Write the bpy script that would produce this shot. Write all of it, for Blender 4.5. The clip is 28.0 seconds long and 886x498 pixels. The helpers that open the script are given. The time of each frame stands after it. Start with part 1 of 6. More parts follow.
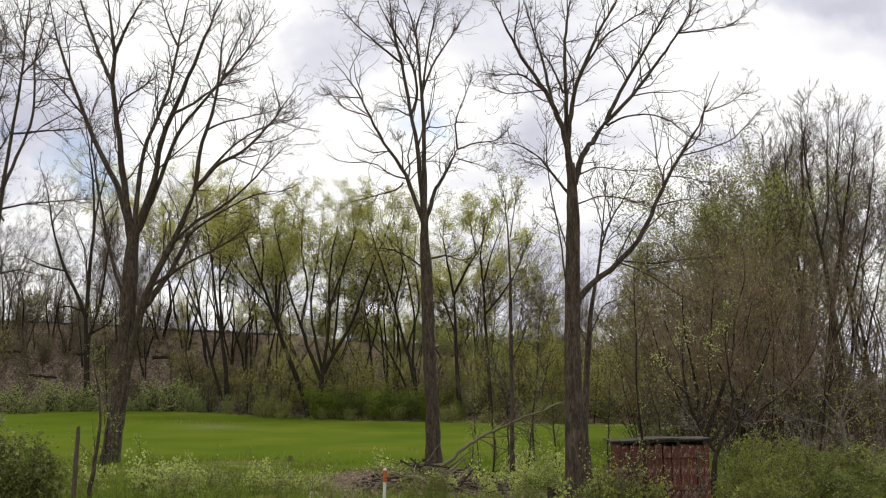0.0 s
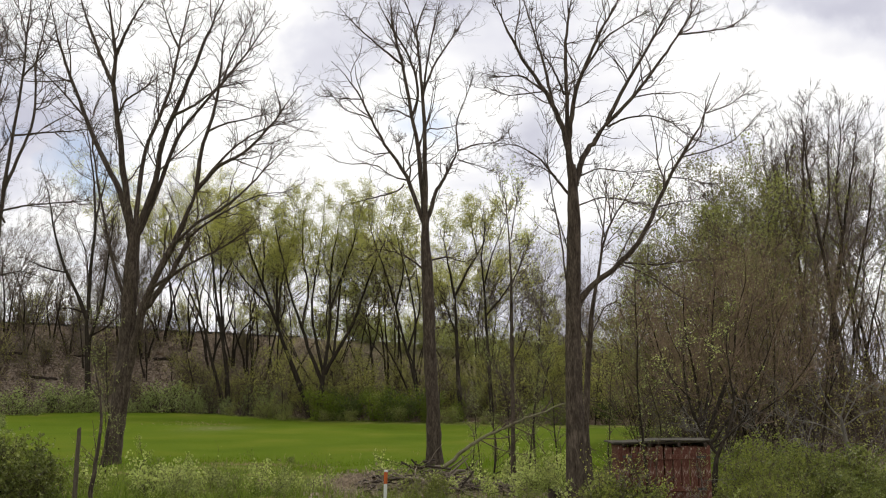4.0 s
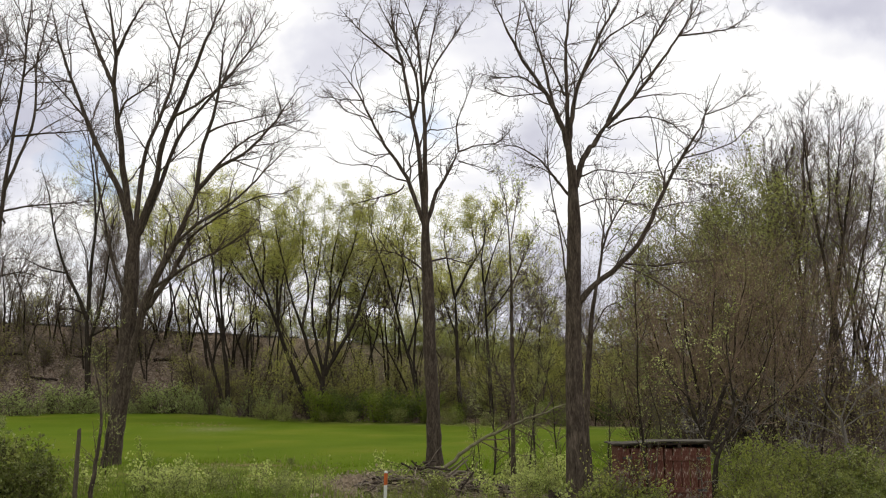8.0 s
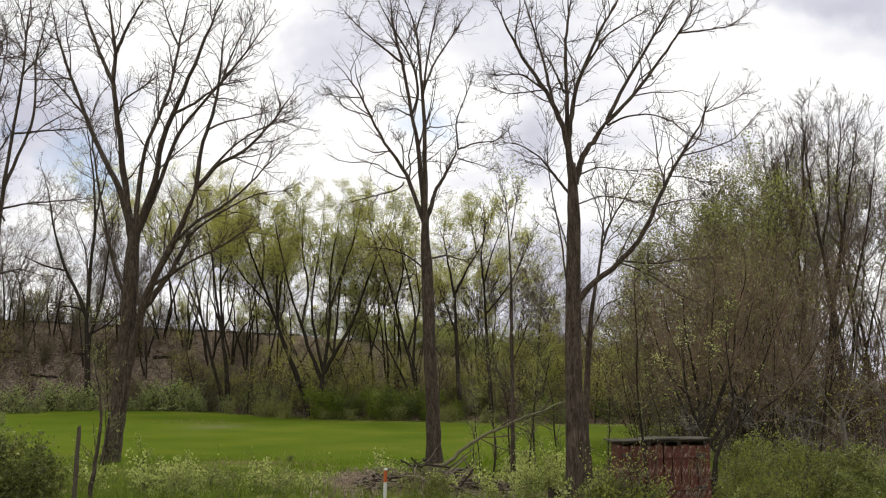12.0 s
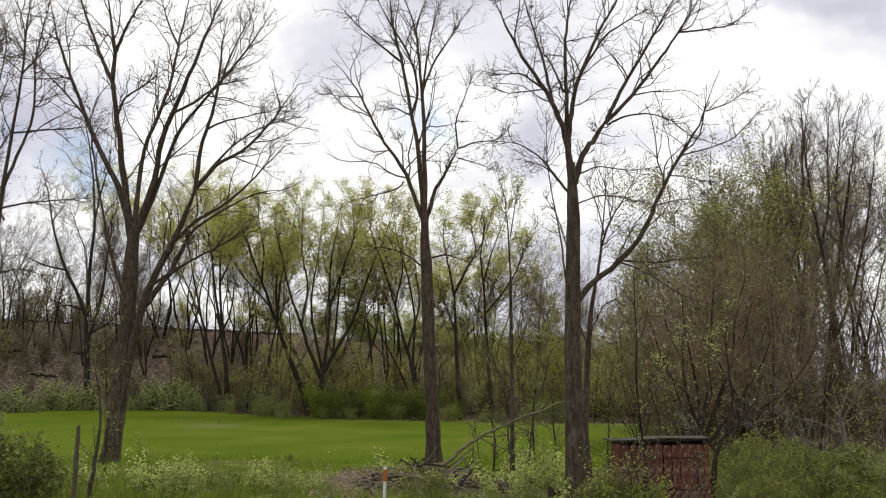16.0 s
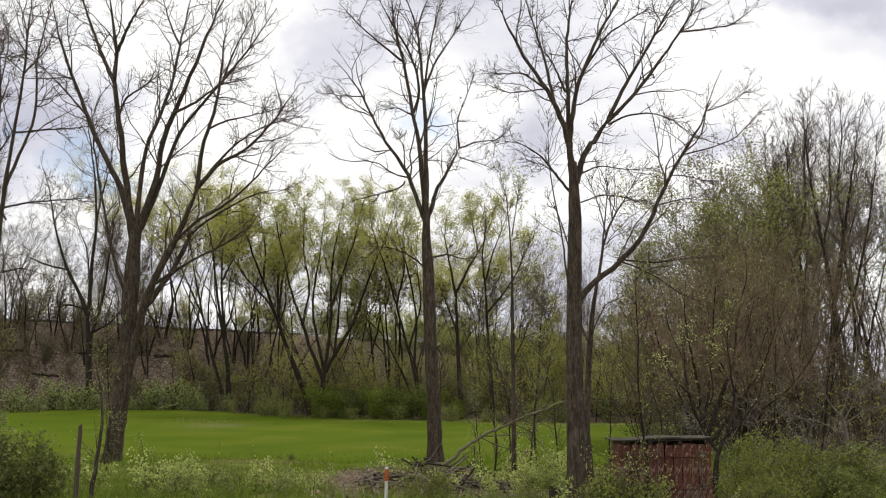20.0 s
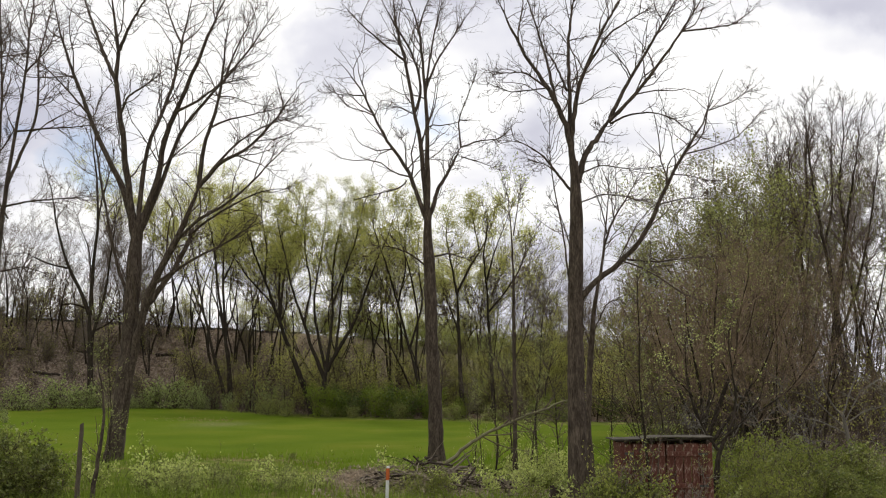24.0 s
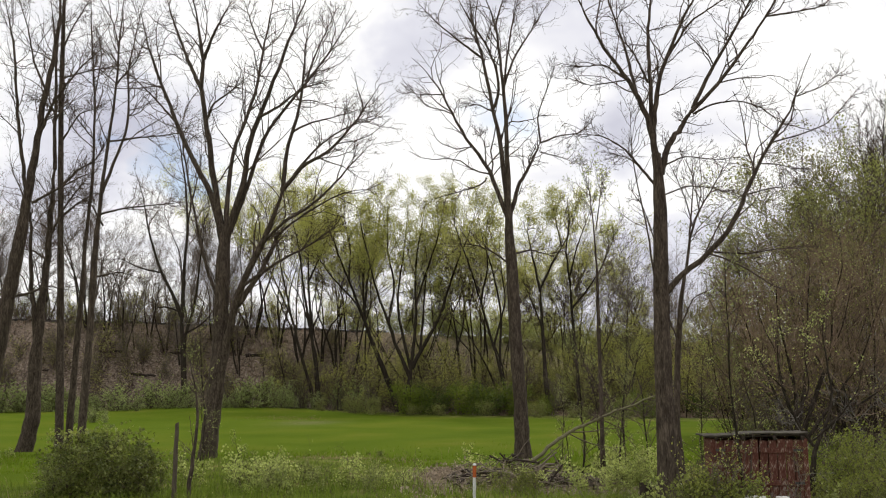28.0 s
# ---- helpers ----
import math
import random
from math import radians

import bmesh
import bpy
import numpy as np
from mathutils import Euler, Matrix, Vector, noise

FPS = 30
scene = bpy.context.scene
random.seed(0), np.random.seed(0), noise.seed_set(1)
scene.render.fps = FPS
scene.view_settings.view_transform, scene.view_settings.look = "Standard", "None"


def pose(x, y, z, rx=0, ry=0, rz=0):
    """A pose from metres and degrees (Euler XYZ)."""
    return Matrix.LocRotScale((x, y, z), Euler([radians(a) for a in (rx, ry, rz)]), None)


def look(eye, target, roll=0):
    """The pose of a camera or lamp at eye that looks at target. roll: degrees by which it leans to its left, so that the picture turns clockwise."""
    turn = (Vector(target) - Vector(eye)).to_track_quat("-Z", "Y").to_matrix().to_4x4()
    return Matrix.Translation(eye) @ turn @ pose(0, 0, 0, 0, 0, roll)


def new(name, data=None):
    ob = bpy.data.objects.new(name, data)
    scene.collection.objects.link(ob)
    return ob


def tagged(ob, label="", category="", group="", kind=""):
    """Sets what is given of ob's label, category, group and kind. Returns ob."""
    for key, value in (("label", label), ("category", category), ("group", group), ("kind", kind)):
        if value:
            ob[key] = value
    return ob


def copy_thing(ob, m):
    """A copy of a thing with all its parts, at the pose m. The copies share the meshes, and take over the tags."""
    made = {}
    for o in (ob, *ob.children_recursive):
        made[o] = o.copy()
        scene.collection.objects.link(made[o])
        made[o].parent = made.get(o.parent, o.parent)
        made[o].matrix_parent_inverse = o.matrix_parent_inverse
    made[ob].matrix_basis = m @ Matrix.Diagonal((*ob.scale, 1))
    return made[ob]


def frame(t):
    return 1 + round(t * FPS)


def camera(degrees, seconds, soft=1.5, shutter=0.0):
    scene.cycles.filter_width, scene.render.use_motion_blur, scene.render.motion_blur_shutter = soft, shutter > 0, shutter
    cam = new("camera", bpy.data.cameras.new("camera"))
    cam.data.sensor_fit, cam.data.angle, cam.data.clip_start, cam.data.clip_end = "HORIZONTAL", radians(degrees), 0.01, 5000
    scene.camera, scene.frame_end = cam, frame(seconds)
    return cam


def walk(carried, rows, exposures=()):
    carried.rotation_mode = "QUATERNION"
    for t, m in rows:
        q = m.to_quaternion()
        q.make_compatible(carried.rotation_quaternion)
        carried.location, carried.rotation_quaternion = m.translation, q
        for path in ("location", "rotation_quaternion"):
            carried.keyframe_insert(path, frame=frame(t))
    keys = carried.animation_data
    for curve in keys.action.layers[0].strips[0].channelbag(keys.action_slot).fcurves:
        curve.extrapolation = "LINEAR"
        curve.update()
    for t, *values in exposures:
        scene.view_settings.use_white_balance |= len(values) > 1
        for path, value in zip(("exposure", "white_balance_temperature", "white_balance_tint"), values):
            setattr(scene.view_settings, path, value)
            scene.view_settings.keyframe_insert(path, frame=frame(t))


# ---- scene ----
cam = camera(51.0, 28.0, soft=1.1)
PATH = [
    (0, pose(0, 0, 2.6, 98.670, 0.034, -0.060)),
    (0.5, pose(0, 0, 2.6, 98.681, 0.068, -0.065)),
    (1, pose(0, 0, 2.6, 98.706, 0.052, -0.046)),
    (1.5, pose(0, 0, 2.6, 98.722, 0.019, 0.004)),
    (2, pose(0, 0, 2.6, 98.745, 0.105, 0.035)),
    (2.5, pose(0, 0, 2.6, 98.749, 0.103, 0.032)),
    (3, pose(0, 0, 2.6, 98.772, 0.021, 0.008)),
    (3.5, pose(0, 0, 2.6, 98.758, 0.045, 0.003)),
    (5.5, pose(0, 0, 2.6, 98.774, 0.008, -0.052)),
    (6, pose(0, 0, 2.6, 98.788, 0.030, -0.046)),
    (6.5, pose(0, 0, 2.6, 98.833, 0.031, -0.030)),
    (7, pose(0, 0, 2.6, 98.838, 0.043, -0.003)),
    (7.5, pose(0, 0, 2.6, 98.833, 0.020, -0.005)),
    (8, pose(0, 0, 2.6, 98.824, 0.003, -0.001)),
    (8.5, pose(0, 0, 2.6, 98.782, 0.002, -0.025)),
    (9, pose(0, 0, 2.6, 98.827, 0.021, -0.017)),
    (9.5, pose(0, 0, 2.6, 98.790, 0.018, -0.020)),
    (10, pose(0, 0, 2.6, 98.773, 0.006, -0.007)),
    (10.5, pose(0, 0, 2.6, 98.720, 0.011, -0.010)),
    (11, pose(0, 0, 2.6, 98.719, -0.000, -0.001)),
    (11.5, pose(0, 0, 2.6, 98.682, -0.000, -0.001)),
    (12, pose(0, 0, 2.6, 98.666, 0.002, -0.022)),
    (12.5, pose(0, 0, 2.6, 98.622, 0.008, -0.032)),
    (14.5, pose(0, 0, 2.6, 98.664, 0.006, -0.003)),
    (15, pose(0, 0, 2.6, 98.655, -0.038, -0.008)),
    (15.5, pose(0, 0, 2.6, 98.661, -0.009, -0.049)),
    (16, pose(0, 0, 2.6, 98.626, -0.002, -0.050)),
    (16.5, pose(0, 0, 2.6, 98.614, 0.005, -0.004)),
    (17, pose(0, 0, 2.6, 98.618, 0.000, -0.000)),
    (17.5, pose(0, 0, 2.6, 98.610, -0.005, -0.023)),
    (18, pose(0, 0, 2.6, 98.590, 0.022, 0.006)),
    (18.5, pose(0, 0, 2.6, 98.577, 0.012, 0.048)),
    (19, pose(0, 0, 2.6, 98.578, -0.011, 0.050)),
    (19.5, pose(0, 0, 2.6, 98.570, -0.002, 0.055)),
    (20, pose(0, 0, 2.6, 98.603, -0.010, 0.044)),
    (20.5, pose(0, 0, 2.6, 98.618, 0.003, 0.005)),
    (21, pose(0, 0, 2.6, 98.615, -0.006, 0.047)),
    (21.5, pose(0, 0, 2.6, 98.603, -0.055, 0.090)),
    (23.5, pose(0, 0, 2.6, 98.548, -0.081, 0.116)),
    (24, pose(0, 0, 2.6, 98.549, -0.088, 0.120)),
    (24.5, pose(0, 0, 2.6, 98.566, -0.053, 0.174)),
    (25, pose(0, 0, 2.6, 98.587, -0.069, 0.383)),
    (25.5, pose(0, 0, 2.6, 98.639, -0.139, 0.509)),
    (26, pose(0, 0, 2.6, 98.632, -0.080, 0.576)),
    (26.5, pose(0, 0, 2.6, 98.611, -0.123, 0.624)),
    (27, pose(0, 0, 2.6, 98.608, -0.098, 0.836)),
    (27.5, pose(0, 0, 2.6, 98.611, -0.069, 1.008)),
    (27.7, pose(0, 0, 2.6, 98.60, -0.05, 1.03)),
    (27.8, pose(0, 0, 2.6, 98.55, 0.06, 1.92)),
    (27.9, pose(0, 0, 2.6, 98.48, 0.25, 3.44)),
    (28, pose(0, 0, 2.6, 98.411, 0.456, 5.293)),
]
walk(cam, PATH)

# ---- world and sun ----
SUN_ELEVATION, SUN_TURN = 48, 25
world = bpy.data.worlds.new("cloudy_sky")
scene.world = world
world.use_nodes = True


def sky_nodes():
    nt = world.node_tree
    nd, ln = nt.nodes, nt.links
    nd.clear()
    out, bg = nd.new("ShaderNodeOutputWorld"), nd.new("ShaderNodeBackground")
    sky = nd.new("ShaderNodeTexSky")
    sky.sky_type, sky.sun_disc = "NISHITA", False
    sky.sun_elevation, sky.sun_rotation = radians(SUN_ELEVATION), radians(SUN_TURN)
    gain = nd.new("ShaderNodeVectorMath")
    gain.operation = "SCALE"
    gain.inputs["Scale"].default_value = 0.12
    ln.new(sky.outputs["Color"], gain.inputs[0])
    # clouds lie on a flat layer overhead, so they bunch up towards the horizon
    co, sep, com = nd.new("ShaderNodeTexCoord"), nd.new("ShaderNodeSeparateXYZ"), nd.new("ShaderNodeCombineXYZ")
    ln.new(co.outputs["Generated"], sep.inputs[0])

    def calc(op, a, b):
        m = nd.new("ShaderNodeMath")
        m.operation = op
        for i, v in enumerate((a, b)):
            if isinstance(v, (int, float)):
                m.inputs[i].default_value = v
            else:
                ln.new(v, m.inputs[i])
        return m.outputs[0]

    deep = calc("ADD", calc("MAXIMUM", sep.outputs[2], 0.0), 0.22)
    ln.new(calc("DIVIDE", sep.outputs[0], deep), com.inputs[0])
    ln.new(calc("DIVIDE", sep.outputs[1], deep), com.inputs[1])
    com.inputs[2].default_value = 3.7

    def cloud(scale, detail, shift):
        mp, nz = nd.new("ShaderNodeMapping"), nd.new("ShaderNodeTexNoise")
        mp.inputs["Location"].default_value = shift
        nz.inputs["Scale"].default_value, nz.inputs["Detail"].default_value = scale, detail
        nz.inputs["Roughness"].default_value = 0.5
        ln.new(com.outputs[0], mp.inputs[0])
        ln.new(mp.outputs[0], nz.inputs["Vector"])
        # the cover is set thicker towards +x, to fit the camera's view
        return calc("SUBTRACT", nz.outputs[0], calc("MULTIPLY", sep.outputs[0], 0.12))

    # broad cloud masses placed to fit the camera's view, with edges frayed by noise
    ahead = calc("MAXIMUM", sep.outputs[1], 0.05)
    flat, fray, bent = nd.new("ShaderNodeCombineXYZ"), nd.new("ShaderNodeTexNoise"), nd.new("ShaderNodeVectorMath")
    ln.new(calc("DIVIDE", sep.outputs[0], ahead), flat.inputs[0])
    ln.new(calc("DIVIDE", sep.outputs[2], ahead), flat.inputs[1])
    fray.inputs["Scale"].default_value, fray.inputs["Detail"].default_value = 9.0, 5
    ln.new(flat.outputs[0], fray.inputs["Vector"])
    bent.operation = "MULTIPLY_ADD"
    ln.new(fray.outputs["Color"], bent.inputs[0])
    bent.inputs[1].default_value = (0.16, 0.16, 0)
    ln.new(flat.outputs[0], bent.inputs[2])

    def masses(value, *places):
        for u, v, wide, high, gain_by in places:
            off, far, fall = nd.new("ShaderNodeVectorMath"), nd.new("ShaderNodeVectorMath"), nd.new("ShaderNodeMapRange")
            off.operation = "MULTIPLY_ADD"
            ln.new(bent.outputs[0], off.inputs[0])
            off.inputs[1].default_value = (1 / wide, 1 / high, 0)
            off.inputs[2].default_value = (-(u + 0.08) / wide, -(v + 0.08) / high, 0)
            far.operation = "LENGTH"
            ln.new(off.outputs[0], far.inputs[0])
            fall.interpolation_type = "SMOOTHERSTEP"
            fall.inputs[1].default_value, fall.inputs[2].default_value = 0.0, 1.0
            fall.inputs[3].default_value, fall.inputs[4].default_value = gain_by, 0.0
            ln.new(far.outputs["Value"], fall.inputs[0])
            value = calc("ADD", value, fall.outputs[0])
        return value

    def ramp(value, *stops):
        r = nd.new("ShaderNodeValToRGB")
        for i, (p, c) in enumerate(stops):
            e = r.color_ramp.elements[i] if i < 2 else r.color_ramp.elements.new(p)
            e.position, e.color = p, (*c, 1)
        ln.new(value, r.inputs[0])
        return r.outputs[0]

    body = ramp(masses(cloud(1.5, 5, (2.1, 0.4, 0)),
                       (-0.123, 0.366, 0.079, 0.116, -0.17), (0.098, 0.281, 0.067, 0.079, -0.17), (0.304, 0.255, 0.091, 0.055, -0.17),
                       (0.459, 0.433, 0.140, 0.049, -0.18), (0.023, 0.426, 0.079, 0.043, -0.10), (-0.287, 0.327, 0.158, 0.122, 0.13),
                       (-0.084, 0.242, 0.122, 0.073, 0.12), (0.296, 0.359, 0.134, 0.085, 0.10), (0.435, 0.353, 0.091, 0.043, 0.04),
                       (-0.402, 0.359, 0.097, 0.079, 0.08)),
                (0.30, (0.60, 0.60, 0.70)), (0.44, (0.82, 0.82, 0.89)), (0.55, (1.08, 1.07, 1.06)))
    gaps = ramp(masses(cloud(2.0, 4, (9.67, 3.38, 0)), (-0.402, 0.242, 0.079, 0.055, 0.13), (-0.480, 0.287, 0.049, 0.049, 0.12)), (0.66, (1, 1, 1)), (0.78, (0.3, 0.3, 0.3)))
    mix = nd.new("ShaderNodeMix")
    mix.data_type = "RGBA"
    ln.new(gaps, mix.inputs[0])
    ln.new(gain.outputs[0], mix.inputs[6])
    ln.new(body, mix.inputs[7])
    ln.new(mix.outputs[2], bg.inputs[0])
    bg.inputs[1].default_value = 1.0
    ln.new(bg.outputs[0], out.inputs[0])


sky_nodes()
sun = new("sun", bpy.data.lights.new("sun", "SUN"))
sun.data.energy, sun.data.angle, sun.data.color = 2.0, radians(12), (1.0, 0.95, 0.87)
sun.matrix_world = look((30 * math.sin(radians(SUN_TURN)), 30 * math.cos(radians(SUN_TURN)), 30 * math.tan(radians(SUN_ELEVATION))), (0, 0, 0))


# ---- materials ----
def material(name, stops, scale=3.0, stretch=(1, 1, 1), rough=0.85, bump=0.3, grain=25.0, vary=0.25, thin=0.0, spec=0.1, fine=0.5):
    """Noise at two scales between the colours, small relief, and a shift of value from thing to thing. thin: share of light let through."""
    m = bpy.data.materials.new(name)
    m.use_nodes = True
    nt = m.node_tree
    nd, ln = nt.nodes, nt.links
    b = nd["Principled BSDF"]
    co, mp = nd.new("ShaderNodeTexCoord"), nd.new("ShaderNodeMapping")
    mp.inputs["Scale"].default_value = stretch
    ln.new(co.outputs["Object"], mp.inputs[0])
    coarse, small = nd.new("ShaderNodeTexNoise"), nd.new("ShaderNodeTexNoise")
    coarse.inputs["Scale"].default_value, coarse.inputs["Detail"].default_value = scale, 4
    small.inputs["Scale"].default_value, small.inputs["Detail"].default_value = grain, 3
    for n in (coarse, small):
        ln.new(mp.outputs[0], n.inputs["Vector"])
    mix = nd.new("ShaderNodeMix")
    mix.inputs[0].default_value = fine
    ln.new(coarse.outputs[0], mix.inputs[2])
    ln.new(small.outputs[0], mix.inputs[3])
    r = nd.new("ShaderNodeValToRGB")
    for i, (p, c) in enumerate(stops):
        e = r.color_ramp.elements[i] if i < 2 else r.color_ramp.elements.new(p)
        e.position, e.color = p, (*c, 1)
    ln.new(mix.outputs[0], r.inputs[0])
    info, geo, hsv = nd.new("ShaderNodeObjectInfo"), nd.new("ShaderNodeNewGeometry"), nd.new("ShaderNodeHueSaturation")
    add, rng = nd.new("ShaderNodeMath"), nd.new("ShaderNodeMapRange")
    ln.new(info.outputs["Random"], add.inputs[0])
    ln.new(geo.outputs["Random Per Island"], add.inputs[1])
    rng.inputs[2].default_value = 2.0
    rng.inputs[3].default_value, rng.inputs[4].default_value = 1 - vary, 1 + vary
    ln.new(add.outputs[0], rng.inputs[0])
    ln.new(rng.outputs[0], hsv.inputs["Value"])
    ln.new(r.outputs[0], hsv.inputs["Color"])
    ln.new(hsv.outputs[0], b.inputs["Base Color"])
    b.inputs["Roughness"].default_value = rough
    b.inputs["Specular IOR Level"].default_value = spec
    if bump:
        bp = nd.new("ShaderNodeBump")
        bp.inputs["Strength"].default_value, bp.inputs["Distance"].default_value = bump, 0.03
        ln.new(mix.outputs[0], bp.inputs["Height"])
        ln.new(bp.outputs[0], b.inputs["Normal"])
    if thin:
        tr, ms = nd.new("ShaderNodeBsdfTranslucent"), nd.new("ShaderNodeMixShader")
        ms.inputs[0].default_value = thin
        ln.new(hsv.outputs[0], tr.inputs[0])
        ln.new(b.outputs[0], ms.inputs[1])
        ln.new(tr.outputs[0], ms.inputs[2])
        ln.new(ms.outputs[0], nd["Material Output"].inputs[0])
    return m


BARK = material("furrowed_bark", [(0.32, (0.022, 0.0165, 0.0125)), (0.5, (0.070, 0.054, 0.041)), (0.68, (0.155, 0.122, 0.094))], 2.0, (6, 6, 1.3), 0.95, 0.9, 7.0, 0.15, spec=0.1)
DARK_BARK = material("dark_woodland_bark", [(0.3, (0.014, 0.011, 0.008)), (0.5, (0.034, 0.027, 0.02)), (0.7, (0.075, 0.061, 0.046))], 2.0, (5, 5, 0.9), 0.95, 0.8, 8.0, 0.2, spec=0.1)
TWIG = material("twig_bark", [(0.35, (0.06, 0.043, 0.034)), (0.65, (0.12, 0.09, 0.07))], 2.0, bump=0, vary=0.25, spec=0.15)
GREY_TWIG = material("grey_twig_bark", [(0.35, (0.115, 0.092, 0.074)), (0.65, (0.20, 0.165, 0.132))], 1.0, bump=0, vary=0.3, spec=0.15)
RED_TWIG = material("reddish_twig_bark", [(0.35, (0.15, 0.105, 0.07)), (0.65, (0.275, 0.20, 0.132))], 1.0, bump=0, vary=0.3, spec=0.15)
PALE_BARK = material("pale_grey_bark", [(0.3, (0.11, 0.098, 0.081)), (0.7, (0.26, 0.236, 0.204))], 3.0, (4, 4, 1), 0.9, 0.5, 15, 0.2)
MOSSY = material("mossy_dead_bark", [(0.3, (0.11, 0.10, 0.055)), (0.7, (0.27, 0.25, 0.15))], 4.0, (2, 2, 2), 0.9, 0.5, 20, 0.15)
DEAD_WOOD = material("weathered_dead_wood", [(0.3, (0.10, 0.08, 0.06)), (0.5, (0.22, 0.18, 0.14)), (0.7, (0.34, 0.29, 0.23))], 3.0, (2, 2, 2), 0.9, 0.6, 18, 0.35)
BUD = material("yellow_green_spring_leaves", [(0.35, (0.35, 0.36, 0.07)), (0.65, (0.60, 0.59, 0.18))], 0.5, bump=0, vary=0.3, thin=0.6, rough=0.6)
OLIVE = material("olive_green_leaves", [(0.35, (0.14, 0.14, 0.035)), (0.65, (0.28, 0.265, 0.085))], 0.6, bump=0, vary=0.35, thin=0.4, rough=0.6)
FRESH = material("fresh_green_leaves", [(0.35, (0.10, 0.14, 0.012)), (0.65, (0.21, 0.26, 0.03))], 1.0, bump=0, vary=0.45, thin=0.4, rough=0.5, spec=0.25)
DARK = material("dark_green_leaves", [(0.35, (0.06, 0.092, 0.012)), (0.65, (0.13, 0.17, 0.03))], 1.0, bump=0, vary=0.35, thin=0.35, rough=0.45, spec=0.3)
# pale green leaves; the light upper stop also paints in their highlights
PALE = material("pale_green_highlit_leaves", [(0.35, (0.20, 0.26, 0.045)), (0.65, (0.62, 0.65, 0.24))], 1.0, bump=0, vary=0.55, thin=0.4, rough=0.5, spec=0.2)
# highlights on the leaf tops are put into the upper colour stop
HEDGE = material("highlit_hedge_leaves", [(0.35, (0.075, 0.105, 0.014)), (0.65, (0.37, 0.39, 0.11))], 1.0, bump=0, vary=0.55, thin=0.4, rough=0.45, spec=0.3)
HERB = material("light_green_weed_leaves", [(0.35, (0.22, 0.27, 0.075)), (0.65, (0.40, 0.44, 0.18))], 1.0, bump=0, vary=0.35, thin=0.4, rough=0.5)
SPRING = material("bright_spring_shrub_leaves", [(0.35, (0.12, 0.145, 0.025)), (0.65, (0.28, 0.30, 0.07))], 1.0, bump=0, vary=0.45, thin=0.45, rough=0.5, spec=0.2)
SOFT = material("soft_green_shrub_leaves", [(0.35, (0.20, 0.225, 0.055)), (0.65, (0.40, 0.42, 0.14))], 1.0, bump=0, vary=0.35, thin=0.5, rough=0.5)
BLADE = material("meadow_grass_blades", [(0.3, (0.10, 0.16, 0.009)), (0.55, (0.135, 0.20, 0.012)), (0.75, (0.20, 0.23, 0.03))], 0.12, bump=0, vary=0.15, thin=0.5, rough=0.6, grain=2.0)
WEED = material("rough_weed_blades", [(0.3, (0.09, 0.145, 0.014)), (0.6, (0.19, 0.25, 0.034)), (0.75, (0.32, 0.32, 0.08))], 0.6, bump=0, vary=0.5, thin=0.35, rough=0.6, grain=6.0)
STRAW = material("dry_straw_blades", [(0.3, (0.28, 0.22, 0.11)), (0.7, (0.42, 0.35, 0.2))], 1, bump=0, vary=0.35, thin=0.25)
RED_PAINT = material("weathered_red_paint", [(0.3, (0.042, 0.019, 0.014)), (0.46, (0.105, 0.040, 0.029)), (0.54, (0.15, 0.07, 0.052)), (0.605, (0.34, 0.27, 0.22))], 2.5, (1.5, 1.5, 0.5), 0.85, 0.5, 30, 0.2)
ROOFING = material("weathered_grey_roofing", [(0.3, (0.026, 0.022, 0.017)), (0.7, (0.075, 0.066, 0.05))], 4, bump=0.4, grain=60)
DARK_WOOD = material("dark_rotten_wood", [(0.3, (0.02, 0.016, 0.012)), (0.7, (0.06, 0.045, 0.035))], 6, (1, 1, 4))
POST_WOOD = material("grey_brown_post_wood", [(0.3, (0.045, 0.035, 0.026)), (0.7, (0.13, 0.105, 0.08))], 6, (8, 8, 1), 0.9, 0.6)
LITTER = material("brown_leaf_litter", [(0.3, (0.12, 0.08, 0.056)), (0.5, (0.29, 0.215, 0.155)), (0.7, (0.50, 0.41, 0.32))], 1.5, bump=0, vary=0.5)
CHIPS = material("tan_wood_chips", [(0.3, (0.24, 0.185, 0.13)), (0.7, (0.46, 0.38, 0.28))], 2, bump=0, vary=0.4)
WHITE = material("white_painted_plastic", [(0.3, (0.5, 0.5, 0.48)), (0.7, (0.68, 0.68, 0.66))], 5, bump=0.05, rough=0.5, vary=0.03)
ORANGE = material("orange_plastic", [(0.3, (0.38, 0.085, 0.025)), (0.7, (0.5, 0.13, 0.04))], 8, bump=0.05, rough=0.5, vary=0.03)
STEEL = material("galvanised_steel", [(0.3, (0.05, 0.047, 0.043)), (0.7, (0.10, 0.095, 0.088))], 2, rough=0.6)


# ---- mesh helpers ----
def raw_mesh(name, verts, faces, mat, smooth=False):
    """One mesh from arrays: verts (n, 3), faces (m, 3 or 4)."""
    verts, faces = np.asarray(verts, np.float32), np.asarray(faces, np.int32)
    me = bpy.data.meshes.new(name)
    m, k = faces.shape
    me.vertices.add(len(verts))
    me.vertices.foreach_set("co", verts.ravel())
    me.loops.add(m * k)
    me.loops.foreach_set("vertex_index", faces.ravel())
    me.polygons.add(m)
    me.polygons.foreach_set("loop_start", np.arange(0, m * k, k, dtype=np.int32))
    me.polygons.foreach_set("loop_total", np.full(m, k, np.int32))
    me.polygons.foreach_set("use_smooth", np.full(m, smooth))
    me.update()
    me.validate()
    me.materials.append(mat)
    return me


